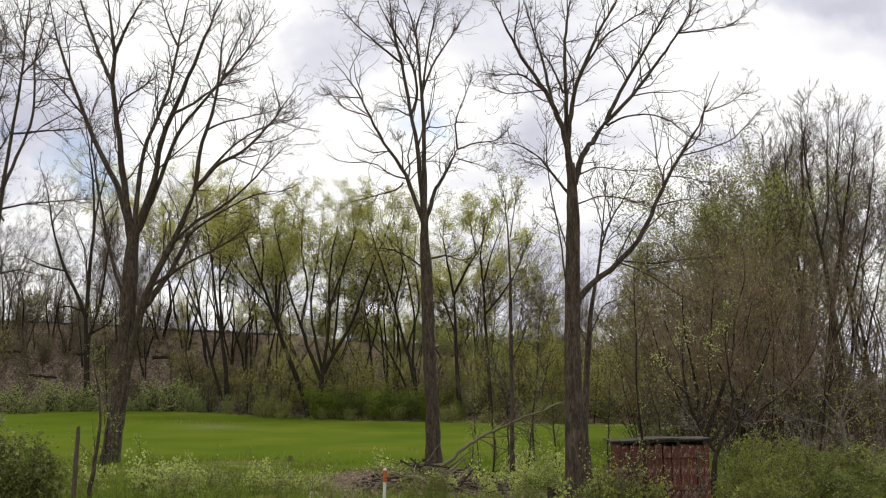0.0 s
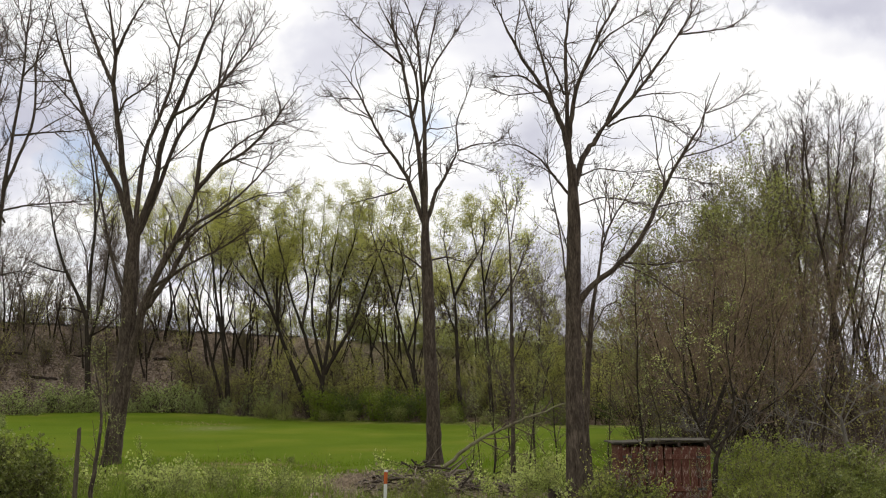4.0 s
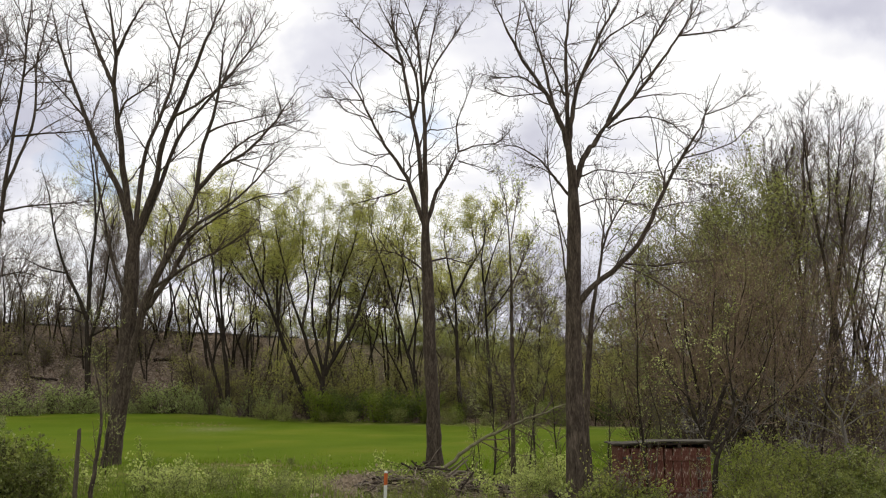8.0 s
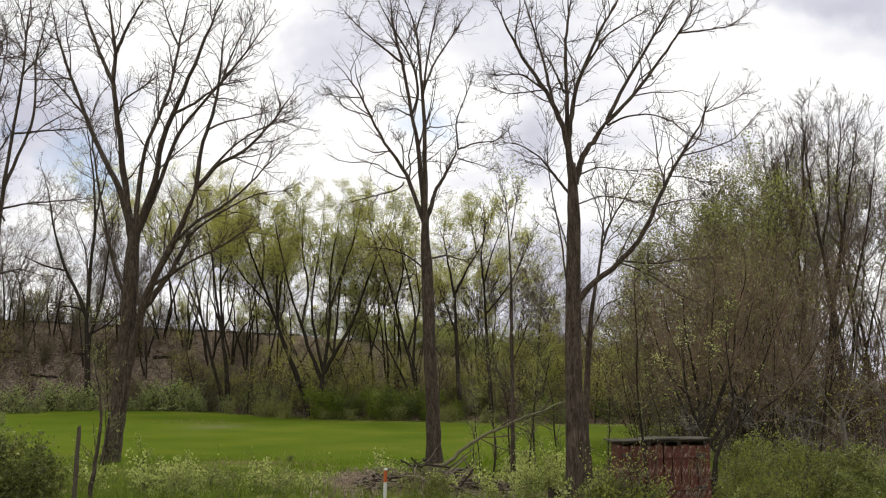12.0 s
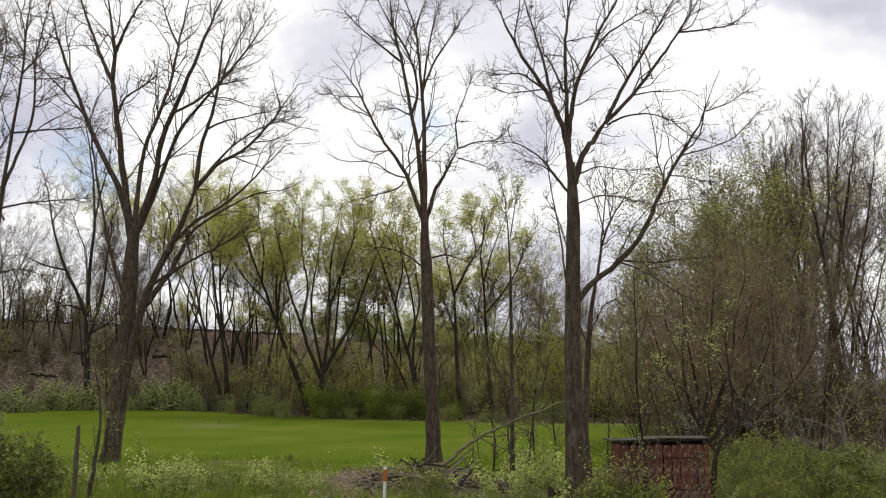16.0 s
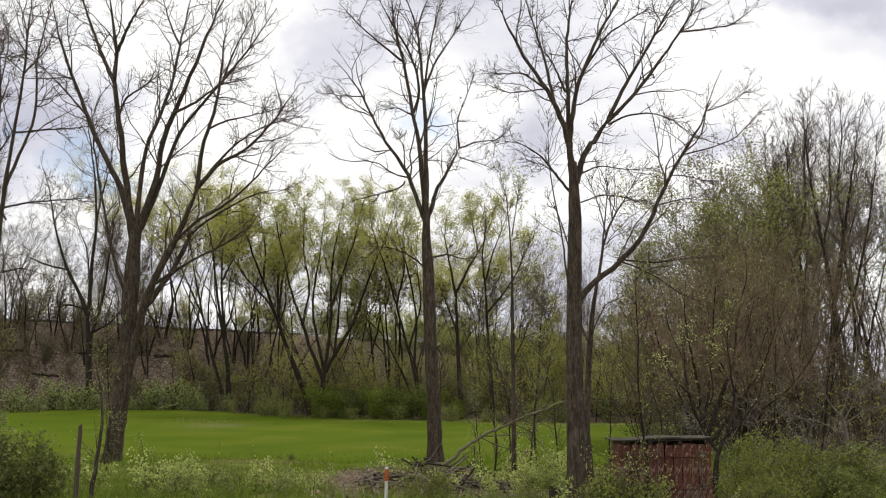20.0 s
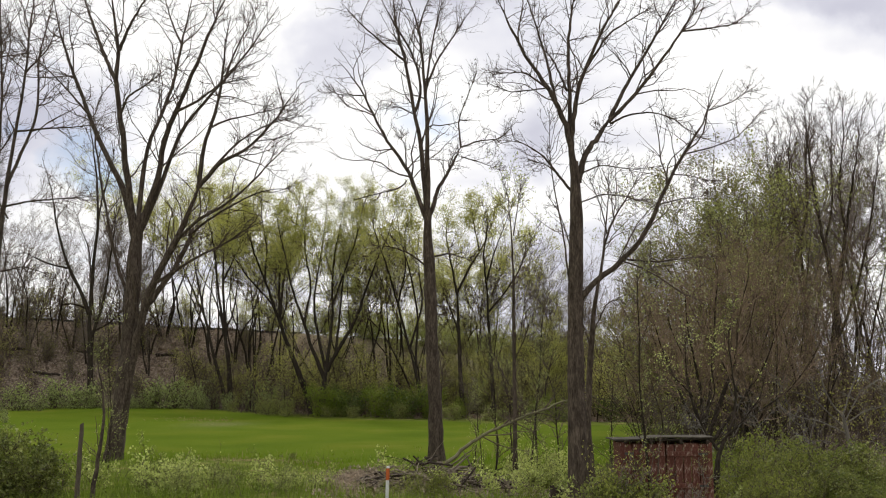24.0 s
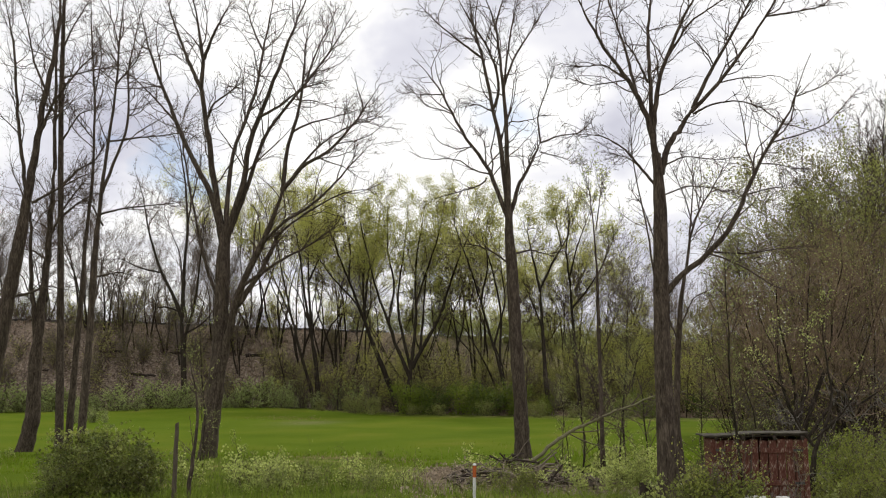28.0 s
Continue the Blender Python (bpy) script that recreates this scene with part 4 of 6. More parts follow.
def edge_tree():
    tree = Bare("bare tree forking low at the meadow edge", -21.29, 38.0, 26, group="large bare trees")
    limb = tree.limb
    limb("trunk", 0.345, 0.255, 0.0, 0.0, (0.00, -0.35), (0.40, 1.40), (0.35, 3.55), (0.45, 5.00))
    limb("limb", 0.160, 0.045, 0.0, -0.7, (0.35, 4.50), (0.15, 6.65), (0.05, 8.60), (0.15, 10.05), (-0.80, 12.00))
    limb("limb", 0.230, 0.140, 0.0, 0.5, (0.45, 4.85), (0.50, 7.20), (0.60, 8.95), (0.50, 10.20), (0.50, 12.25))
    limb("limb", 0.115, 0.045, 0.5, 0.9, (0.50, 12.25), (0.30, 14.90), (0.15, 17.60), (-0.35, 20.40))
    limb("limb", 0.070, 0.025, 0.3, -0.6, (0.55, 9.20), (1.25, 10.35), (2.10, 11.25), (2.85, 11.90))
    limb("limb", 0.070, 0.025, 0.2, 1.1, (0.55, 8.15), (-0.35, 8.65), (-1.40, 8.85))
    tree.twigs(1.5, 1.0, 0.0055, habit="walnut")


edge_tree()


def leaning_tree():
    tree = Bare("thick bare tree leaning at the meadow edge", -21.99, 36.0, 27, group="large bare trees")
    limb = tree.limb
    limb("trunk", 0.370, 0.240, 0.0, 0.0, (0.00, -0.50), (0.35, 2.85), (0.80, 6.00), (1.20, 8.60), (1.45, 10.70))
    limb("limb", 0.220, 0.090, 0.0, 0.4, (1.45, 10.60), (1.65, 12.65), (1.85, 14.90), (2.10, 16.40), (2.25, 18.20), (2.25, 19.75))
    limb("limb", 0.110, 0.045, 0.0, -0.7, (1.40, 10.45), (1.15, 12.35), (0.95, 14.25), (0.75, 16.90), (0.35, 18.85))
    limb("limb", 0.075, 0.020, 0.0, -0.9, (1.65, 10.25), (2.60, 10.60), (3.70, 11.00), (4.55, 11.25))
    limb("limb", 0.090, 0.020, 0.0, 0.7, (1.00, 6.35), (1.60, 6.50), (2.20, 6.85), (3.05, 6.65))
    limb("limb", 0.090, 0.025, 0.1, -0.5, (1.75, 13.15), (2.40, 14.55), (3.55, 15.85), (4.60, 16.60))
    limb("limb", 0.065, 0.020, 0.2, 0.9, (1.85, 15.15), (1.10, 16.50), (0.65, 18.10), (-0.10, 19.80))
    tree.twigs(1.5, 1.0, 0.0055, habit="walnut")


leaning_tree()


def straight_tree():
    tree = Bare("straight slim bare tree at the meadow edge", -19.14, 37.0, 28, group="large bare trees")
    limb = tree.limb
    limb("trunk", 0.170, 0.090, 0.0, 0.0, (0.00, -0.25), (-0.15, 3.75), (-0.45, 9.45), (-0.70, 14.35), (-0.80, 17.95), (-0.85, 20.30))
    limb("limb", 0.070, 0.025, 0.0, -0.9, (-0.50, 11.15), (0.40, 11.80), (1.25, 12.05), (1.95, 13.05))
    limb("limb", 0.070, 0.025, 0.0, 0.9, (-0.45, 9.80), (0.05, 10.50), (0.60, 11.05))
    limb("limb", 0.055, 0.020, 0.0, -0.7, (-0.60, 13.10), (0.30, 14.20), (1.45, 14.35))
    limb("limb", 0.055, 0.020, 0.0, 0.7, (-0.75, 15.90), (0.35, 16.35), (1.60, 16.65))
    limb("limb", 0.055, 0.020, 0.0, -0.9, (-0.80, 17.15), (-0.15, 18.00), (0.80, 19.05))
    limb("limb", 0.055, 0.020, 0.0, 0.9, (-0.70, 14.10), (-1.75, 15.10), (-2.75, 15.35))
    tree.twigs(1.5, 1.0, 0.0055, habit="walnut")


straight_tree()


def slim_tree():
    tree = Bare("slim bare tree at the meadow edge", -19.28, 38.0, 29, group="large bare trees")
    limb = tree.limb
    limb("trunk", 0.160, 0.095, 0.0, 0.0, (0.00, -0.10), (0.05, 1.90), (0.15, 4.25), (0.30, 7.15), (0.30, 9.10))
    limb("limb", 0.095, 0.035, 0.0, 0.5, (0.35, 8.95), (0.45, 11.85), (0.35, 14.70), (0.00, 17.90), (-0.30, 20.65))
    limb("limb", 0.045, 0.015, 0.2, -0.5, (0.45, 13.40), (-0.20, 14.25), (-0.85, 15.55))
    limb("limb", 0.045, 0.015, 0.3, 1.0, (0.25, 15.25), (0.35, 17.50), (-0.15, 19.25))
    tree.twigs(1.5, 1.0, 0.0055, habit="walnut")


slim_tree()


def tall_tree():
    tree = Bare("tall slender bare tree with long thin limbs", -17.79, 36.0, 30, group="large bare trees")
    limb = tree.limb
    limb("trunk", 0.175, 0.110, 0.0, 0.0, (0.00, -0.20), (0.10, 2.35), (0.20, 4.60), (0.25, 8.05), (0.40, 10.40))
    limb("limb", 0.100, 0.035, 0.0, -0.4, (0.40, 10.25), (0.60, 12.50), (0.95, 14.85), (1.05, 17.30), (1.20, 19.20))
    limb("limb", 0.090, 0.025, 0.0, 0.7, (0.40, 10.50), (0.90, 12.05), (1.35, 13.65), (1.10, 15.80), (1.35, 17.60), (1.60, 19.15))
    limb("limb", 0.055, 0.020, 0.0, -0.9, (0.45, 9.70), (1.50, 9.85), (3.10, 9.90), (4.35, 9.90))
    limb("limb", 0.055, 0.020, 0.0, 0.9, (0.60, 12.75), (1.65, 12.95), (2.75, 13.10), (4.10, 13.35))
    limb("limb", 0.050, 0.015, 0.0, -0.7, (0.55, 9.20), (0.10, 10.10), (-0.55, 10.45), (-1.15, 10.30))
    limb("limb", 0.050, 0.015, -0.2, -0.9, (0.90, 15.10), (1.90, 15.95), (2.50, 17.00))
    limb("limb", 0.050, 0.015, 0.0, 0.7, (0.40, 7.10), (1.15, 7.35), (1.95, 7.10))
    tree.twigs(1.5, 1.0, 0.0055, habit="walnut")


tall_tree()


# ---- woodland trees: a few kinds are grown once and copied ----
def grown(name, label, category, seed, high, stems, lean, bark, twig_mat, leaf_mat=None, leaf=0.1, leaves=0, limbs=9, start=0.3, fan=(18, 40), up=0.25, fine=(6, 5, 3),
          girth=0.011, least=0.008, limb_ratio=0.42, loose=0.12, low=0.3, ks=(7, 5, 3, 2), fall=(0.98, 0.42), tight=1.0, head=0.0, dome=0.0, sway=0.07):
    """A tree or tall shrub: stems from the ground, limbs, three orders of twigs, and leaves on the outer ones."""
    rng = np.random.default_rng(seed)
    root = new(name)
    tagged(root, label, category)
    k = 14
    S = np.empty((stems, k, 3))
    turn = rng.uniform(0, 6.28) + np.arange(stems) * 6.28 / stems + rng.normal(0, 0.4, stems)
    tilt = np.radians(lean) * rng.uniform(0.5, 1.15, stems)
    d = np.stack([np.cos(turn) * np.sin(tilt), np.sin(turn) * np.sin(tilt), np.cos(tilt)], 1)
    L = high * (1 - dome) * rng.uniform(0.78, 1.0, stems)
    S[:, 0] = np.stack([np.cos(turn), np.sin(turn), np.full(stems, -0.3)], 1) * np.array([high * 0.012, high * 0.012, 1]) * (stems > 1) - np.array([0, 0, 0.3 * (stems == 1)])
    for j in range(1, k):
        d = unit(d + rng.normal(0, sway, d.shape) + np.array([0, 0, 0.05 if not dome else 0.02]))
        S[:, j] = S[:, j - 1] + d * (L / (k - 1))[:, None]
    r0 = girth * high / max(1, stems ** 0.5) * rng.uniform(0.75, 1.2, stems)
    SR = r0[:, None] * np.linspace(1, 0.12, k)
    for i in range(stems):
        v, f = tubes(S[i:i + 1], SR[i:i + 1], 8 if high > 6 else 5)
        child("trunk" if stems == 1 else "stem", raw_mesh("stem", v, f, bark, True), root)
    A, ra = sprout(S, SR, limbs, (start, 0.97), fan, limb_ratio, ks[0], rng, up, 0.13 if not dome else 0.2, 0.6, least * 2, fall=fall)
    if dome:
        # the stems break up into a fan of limbs that reach the top of the dome
        E, re = sprout(S, SR, 6, (0.72, 1.0), (10, 48), dome, ks[0], rng, up, 0.2, 0.8, least * 2, lengths=np.full(stems * 6, high), fall=(1.0, 0.1))
        A, ra = np.concatenate([A, E]), np.concatenate([ra, re])
    B, rb = sprout(A, ra, fine[0], (0.15, 1), (20 * tight, 50 * tight), 0.5, ks[1], rng, up * 0.7, 0.18, 0.65, least * 1.3, fall=(1.0, 0.45))
    C, rc = sprout(B, rb, fine[1], (0.1, 1), (20 * tight, 55 * tight), 0.55, ks[2], rng, up * 0.6, 0.2, 0.75, least)
    sets = [tubes(A, ra, 4), tubes(B, rb, 3), tubes(C, rc, 3)]
    last = C
    if fine[2]:
        D, rd = sprout(C, rc, fine[2], (0.2, 1), (20, 60), 0.6, ks[3], rng, up * 0.5, 0.2, 0.9, least * 0.75)
        sets.append(tubes(D, rd, 3))
        last = D
    v, f = joined(*sets)
    child("crown", raw_mesh("crown", v, f, twig_mat), root, kind="stuff")
    if leaf_mat:
        n = max(1, round(leaves / len(last)))
        if leaves < len(last):
            last = last[rng.choice(len(last), leaves, replace=False)]
        C = tips(last, n, rng, loose, low)
        if head:
            # mostly on the outer shell of the crown
            top, wide = C[:, 2].max(), np.percentile(np.hypot(C[:, 0], C[:, 1]), 96)
            shell = np.hypot(np.hypot(C[:, 0], C[:, 1]) / wide, np.maximum(C[:, 2] - 0.42 * top, 0) / (0.58 * top))
            C = C[rng.random(len(C)) < 1 - head * (1 - ease(0.5, 0.9, shell) * ease(0.42, 0.72, C[:, 2] / top))]
        v, f = leaf_set(C, leaf, rng)
        child("foliage", raw_mesh("foliage", v, f, leaf_mat), root, kind="stuff")
    return root


def row(protos, places, group):
    """Places: x, y, turn, size. The kinds follow in turn."""
    for i, (x, y, turn, size) in enumerate(places):
        ob = copy_thing(protos[i % len(protos)], pose(x, y, stand(x, y, 0.1), 0, 0, turn) @ Matrix.Diagonal((size, size, size, 1)))
        tagged(ob, group=group)


def drop_protos(*protos):
    for p in protos:
        for o in (*p.children_recursive, p):
            bpy.data.objects.remove(o)


def along(n, x0, y0, x1, y1, deep, seed, size=(0.85, 1.15)):
    """n places along a line, scattered across it."""
    r = random.Random(seed)
    out = []
    for i in range(n):
        t = (i + r.uniform(0.15, 0.85)) / n
        out.append((x0 + (x1 - x0) * t + r.uniform(-1, 1), y0 + (y1 - y0) * t + r.uniform(-deep, deep), r.uniform(0, 360), r.uniform(*size)))
    return out


budding = [grown("budding_tree", "tall tree with many stems and yellow-green spring leaves", "tree", 30 + i, 20.5, 4, 16, DARK_BARK, TWIG, BUD, 0.105, 30000,
                 limbs=6, start=0.66, fan=(25, 62), up=0.06, fine=(6, 5, 3), least=0.011, limb_ratio=0.32, loose=0.2, low=0.1, fall=(0.95, 0.35), head=0.95, dome=0.3, sway=0.11) for i in range(4)]
thin = [grown("slender_tree", "slender grey-brown woodland tree with few spring leaves", "tree", 50 + i, 16, 1, 4, DARK_BARK, TWIG, BUD, 0.13, 1500,
              limbs=22, start=0.12, fan=(30, 60), up=0.1, fine=(5, 4, 0), girth=0.0085, least=0.011, limb_ratio=0.3, loose=0.3, ks=(6, 4, 2, 2)) for i in range(4)]
bare = [grown("bare_woodland_tree", "tall bare tree with upswept grey twigs", "tree", 70 + i, 19, 2, 8, DARK_BARK, GREY_TWIG,
              limbs=13, start=0.25, fan=(20, 45), up=0.1, fine=(6, 5, 3), girth=0.009, least=0.009, limb_ratio=0.42, fall=(1.0, 0.45), tight=0.95, dome=0.3, sway=0.09) for i in range(4)]
thick = [grown("thicket_tree", "low dense thicket tree with brown twigs and olive buds", "tree", 90 + i, 12, 6, 20, DARK_BARK, TWIG if i == 2 else RED_TWIG, OLIVE, 0.07, 2200,
               limbs=9, start=0.1, fan=(35, 75), up=0.03, fine=(6, 5, 2), girth=0.009, least=0.006, limb_ratio=0.45, loose=0.3) for i in range(4)]
brush = [grown("undergrowth_shrub", "bare brown undergrowth shrub at the edge of the wood", "shrub", 110 + i, 4.4, 8, 22, TWIG, GREY_TWIG if i == 1 else TWIG, OLIVE if i else BUD, 0.1, 700,
               limbs=7, start=0.1, fan=(25, 60), up=0.06, fine=(5, 4, 0), girth=0.010, least=0.009, loose=0.2, ks=(5, 3, 2, 2)) for i in range(3)]
dome = [grown("bare_woodland_tree", "tall bare tree with a dense dome of grey-brown twigs", "tree", 80 + i, 20.5, 5, 11, DARK_BARK, GREY_TWIG,
              limbs=11, start=0.25, fan=(20, 50), up=0.09, fine=(7, 5, 3), girth=0.013, least=0.008, limb_ratio=0.40, fall=(1.0, 0.5), tight=0.8, dome=0.22, sway=0.06) for i in range(3)]
olive = [grown("olive_leafed_tree", "rounded many-stemmed tree with small olive-green leaves", "tree", 85 + i, 13.5, 5, 15, DARK_BARK, TWIG, SOFT if i else OLIVE, 0.10, 9000,
               limbs=9, start=0.25, fan=(25, 58), up=0.07, fine=(6, 5, 0), girth=0.009, least=0.008, limb_ratio=0.38, loose=0.22, ks=(6, 4, 3, 2), low=0.1) for i in range(2)]
scrub = [grown("scrub_tree", "small many-stemmed scrub tree with yellow-green leaves", "tree", 120 + i, 7.5, 6, 17, DARK_BARK, TWIG, BUD, 0.11, 4000,
               limbs=8, start=0.12, fan=(25, 60), up=0.08, fine=(5, 4, 0), girth=0.009, least=0.009, loose=0.25, ks=(5, 4, 2, 2), low=0.0) for i in range(3)]
leafy = [grown("leafy_shrub", "leafy green shrub at the meadow edge", "shrub", 130 + i, 2.4, 7, 30, TWIG, TWIG, FRESH if i < 2 else DARK, 0.11, 1900,
               limbs=6, start=0.1, fan=(25, 65), up=0.05, fine=(4, 3, 0), girth=0.009, least=0.005, loose=0.18, ks=(5, 3, 2, 2)) for i in range(3)]
soft = [grown("soft_green_shrub", "low soft green shrub along the meadow edge", "shrub", 140 + i, 2.2, 8, 34, TWIG, TWIG, SOFT, 0.10, 1700,
              limbs=6, start=0.1, fan=(25, 65), up=0.05, fine=(4, 3, 0), girth=0.009, least=0.006, loose=0.2, ks=(5, 3, 2, 2)) for i in range(3)]
herb = [grown("tall_weed_clump", "tall light green weeds along the meadow edge", "weeds", 145 + i, 2.0, 10, 24, TWIG, TWIG, HERB, 0.13, 950,
              limbs=6, start=0.1, fan=(25, 65), up=0.02, fine=(4, 3, 0), girth=0.007, least=0.006, loose=0.14, ks=(5, 3, 2, 2)) for i in range(3)]
bright = [grown("spring_shrub", "yellow-green leafy shrub beside the red shed", "shrub", 160 + i, 1.9, 9, 24, TWIG, TWIG, SPRING, 0.052, 1900,
               limbs=6, start=0.15, fan=(20, 55), up=0.1, fine=(4, 3, 0), girth=0.006, least=0.003, loose=0.07, ks=(5, 3, 2, 2)) for i in range(3)]
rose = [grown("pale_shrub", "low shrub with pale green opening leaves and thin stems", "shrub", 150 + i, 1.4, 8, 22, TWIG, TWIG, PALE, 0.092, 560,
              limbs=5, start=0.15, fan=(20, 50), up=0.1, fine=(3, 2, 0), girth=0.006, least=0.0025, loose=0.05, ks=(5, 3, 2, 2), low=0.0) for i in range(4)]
dusky = [grown("dark_leafy_shrub", "loose green leafy shrub with dark stems in rough grass", "shrub", 170 + i, 1.9, 10, 30, DARK_BARK, TWIG, HEDGE, 0.085, 2300,
               limbs=7, start=0.1, fan=(30, 75), up=0.03, fine=(4, 3, 0), girth=0.008, least=0.004, loose=0.1, ks=(5, 3, 2, 2)) for i in range(2)]
sapling = [grown("sapling", "thin young tree with small pale leaves in undergrowth", "tree", 190 + i, 8, 1, 3, DARK_BARK, TWIG, PALE, 0.046, 800,
                 limbs=24, start=0.15, fan=(30, 60), up=0.12, fine=(4, 3, 0), girth=0.006, least=0.005, limb_ratio=0.22, loose=0.06, ks=(6, 4, 2, 2)) for i in range(3)]
snag = [grown("dead_shrub", "dead shrub with bare pale grey branches in the thicket", "shrub", 210 + i, 4.2, 5, 26, PALE_BARK, PALE_BARK,
              limbs=6, start=0.2, fan=(30, 70), up=0.0, fine=(4, 3, 0), girth=0.008, least=0.006, ks=(6, 4, 2, 2)) for i in range(3)]

# the wood along the far side of the meadow
row(budding, along(12, -33, 103, 0, 94, 4, 1, (1.08, 1.26)), "trees along the meadow")
row(budding, along(3, 1, 96, 6, 95, 3, 2, (0.95, 1.08)), "trees along the meadow")
row(bare, along(7, 6, 95, 19, 90, 3, 64, (0.55, 0.8)), "trees along the meadow")
row(scrub[1:], along(6, 6, 99, 21, 95, 2, 66, (0.9, 1.25)), "scrub of the far wood")
row(thin, along(19, -44, 100, 26, 76, 6, 3, (0.3, 0.7)), "trees along the meadow")
row(bare, along(20, -84, 104, -31, 106, 7, 4, (0.7, 1.2)), "trees along the meadow")
row(thin, along(26, -70, 112, 50, 134, 6, 5, (0.25, 0.45)), "trees on the embankment")
row(brush, along(36, -80, 106, 40, 136, 3, 45, (0.6, 1.3)), "undergrowth on the embankment")
row(budding, along(5, -5, 132, 60, 140, 8, 6, (0.5, 0.65)), "trees behind the wood")
row(brush, along(84, -72, 93, -18, 101, 7, 7, (0.45, 0.95)), "undergrowth of the far wood")
row(brush, along(32, -26, 95, 20, 77, 5, 27, (0.7, 1.3)), "undergrowth of the far wood")
row(scrub, along(18, -24, 98, 26, 80, 6, 47, (0.45, 0.95)), "scrub of the far wood")
row(brush, along(9, -54, 95, -41, 97, 3, 74, (0.5, 0.9)), "undergrowth of the far wood")
row(brush, along(18, -22, 97, 2, 93, 4, 75, (0.6, 1.0)), "undergrowth of the far wood")
row(soft, along(36, -22, 112.5, 52, 139, 2, 50, (1.2, 2.1)), "shrubs on the embankment")
row(brush, along(17, -84, 94, -34, 109, 3, 51, (0.6, 1.1)), "undergrowth on the embankment")
row(bare, along(9, -50, 99, -30, 102, 3, 54, (0.7, 1.0)), "trees along the meadow")
row(scrub, along(5, 2, 92, 24, 80, 4, 52, (0.6, 1.0)), "scrub of the far wood")
row(soft, along(18, 0, 122, 46, 137, 3, 53, (1.4, 2.2)), "shrubs on the embankment")
row(scrub, along(26, -34, 110, 50, 140, 4, 49, (0.45, 0.8)), "scrub on the embankment")
row(bare, along(13, -98, 112, -24, 124, 5, 48, (0.4, 0.75)), "trees on the embankment")
row(herb, along(46, -54, 78.5, -16, 91, 2.2, 8, (0.5, 1.7)), "undergrowth of the far wood")
row(soft, along(16, -20, 87, 12, 74, 1.4, 9, (0.5, 0.9)), "undergrowth of the far wood")
row(leafy, along(7, -11.5, 84, -1, 80, 0.8, 29, (1.1, 1.5)), "undergrowth of the far wood")
row(leafy, along(6, -2, 82, 14, 74, 1.8, 30, (0.7, 1.1)), "undergrowth of the far wood")
row(brush, along(20, -16, 98, 22, 92, 4, 60, (0.7, 1.2)), "undergrowth of the far wood")
row(scrub, along(14, -20, 104, 26, 108, 4, 61, (0.4, 0.75)), "scrub on the embankment")
row(soft, along(24, -10, 112.5, 40, 130, 1.5, 62, (0.9, 1.7)), "shrubs on the embankment")
row(brush, along(8, 18, 58, 28, 54, 2, 63, (1.0, 1.4)), "undergrowth behind the thicket")
row(scrub[1:], along(16, -26, 92, 12, 82, 2, 65, (0.25, 0.5)), "scrub of the far wood")
row(budding, along(4, 2, 93, 17, 87, 3, 71, (0.5, 0.62)), "trees along the meadow")
row(bare, [(5.0, 90, 10, 1.05), (8.2, 89, 100, 1.12), (10.8, 90, 310, 1.12), (12.2, 87, 170, 0.95), (14.5, 86, 80, 0.9), (17.0, 85, 200, 0.8)], "trees along the meadow")
row(scrub[1:], along(12, 0, 90, 18, 80, 3, 73, (0.6, 1.0)), "scrub of the far wood")
# the wood that comes close on the other side
row(thick, along(4, 14, 56, 16, 42, 2, 10, (0.7, 0.9)), "thicket beside the shed")
row(thick, along(7, 12.6, 48, 14.6, 38, 2.0, 20, (0.8, 1.0)), "thicket beside the shed")
row(dome, along(6, 20, 66, 36, 54, 3, 11, (0.95, 1.1)), "tall trees behind the thicket")
row(dome, [(17.6, 54, 10, 0.92), (22.6, 56, 40, 1.04)], "tall trees behind the thicket")
row(olive, [(10.9, 51, 60, 0.68), (12.1, 50, 170, 0.84), (13.4, 50.5, 130, 0.94), (15.2, 49, 220, 0.98), (16.8, 51, 310, 1.12), (18.8, 53, 80, 1.2), (17.6, 55, 20, 1.12), (28.5, 58, 0, 1.35)], "leafy trees behind the thicket")
row(bare, along(5, 13, 66, 24, 56, 3, 12, (0.5, 0.7)), "thicket beside the shed")
row(thick, [(9.8, 47, 30, 0.62), (11.6, 46, 120, 0.78), (12.6, 49, 200, 0.9)], "thicket beside the shed")
row(thick, [(18.9, 41, 70, 0.66), (20.6, 42, 250, 0.74)], "thicket beside the shed")
row(brush, along(16, 9.5, 46, 22, 30, 4, 13, (0.6, 1.0)), "thicket beside the shed")
row(brush, along(9, 19, 62, 46, 48, 4, 55, (0.9, 1.3)), "undergrowth behind the thicket")
row(snag, [(7.6, 27, 20, 0.7), (9.6, 26.5, 130, 0.8), (13.4, 28, 180, 0.9), (4.2, 16.1, 60, 0.36), (3.35, 16.15, 200, 0.3)], "dead branches in the thicket")
row(dusky, along(7, 8.5, 26, 13, 23.5, 1.2, 14, (0.6, 0.9)), "green shrubs beside the shed")
row(bright, along(9, 5.3, 20, 7.6, 21.5, 1.8, 24, (0.45, 1.1)), "green shrubs beside the shed")
row(dusky, along(7, 7.4, 21, 11.5, 22, 1.2, 34, (0.45, 0.75)), "green shrubs beside the shed")
row(bright, along(6, 7.4, 18.2, 10.5, 18.6, 0.6, 35, (0.25, 0.42)), "green shrubs beside the shed")
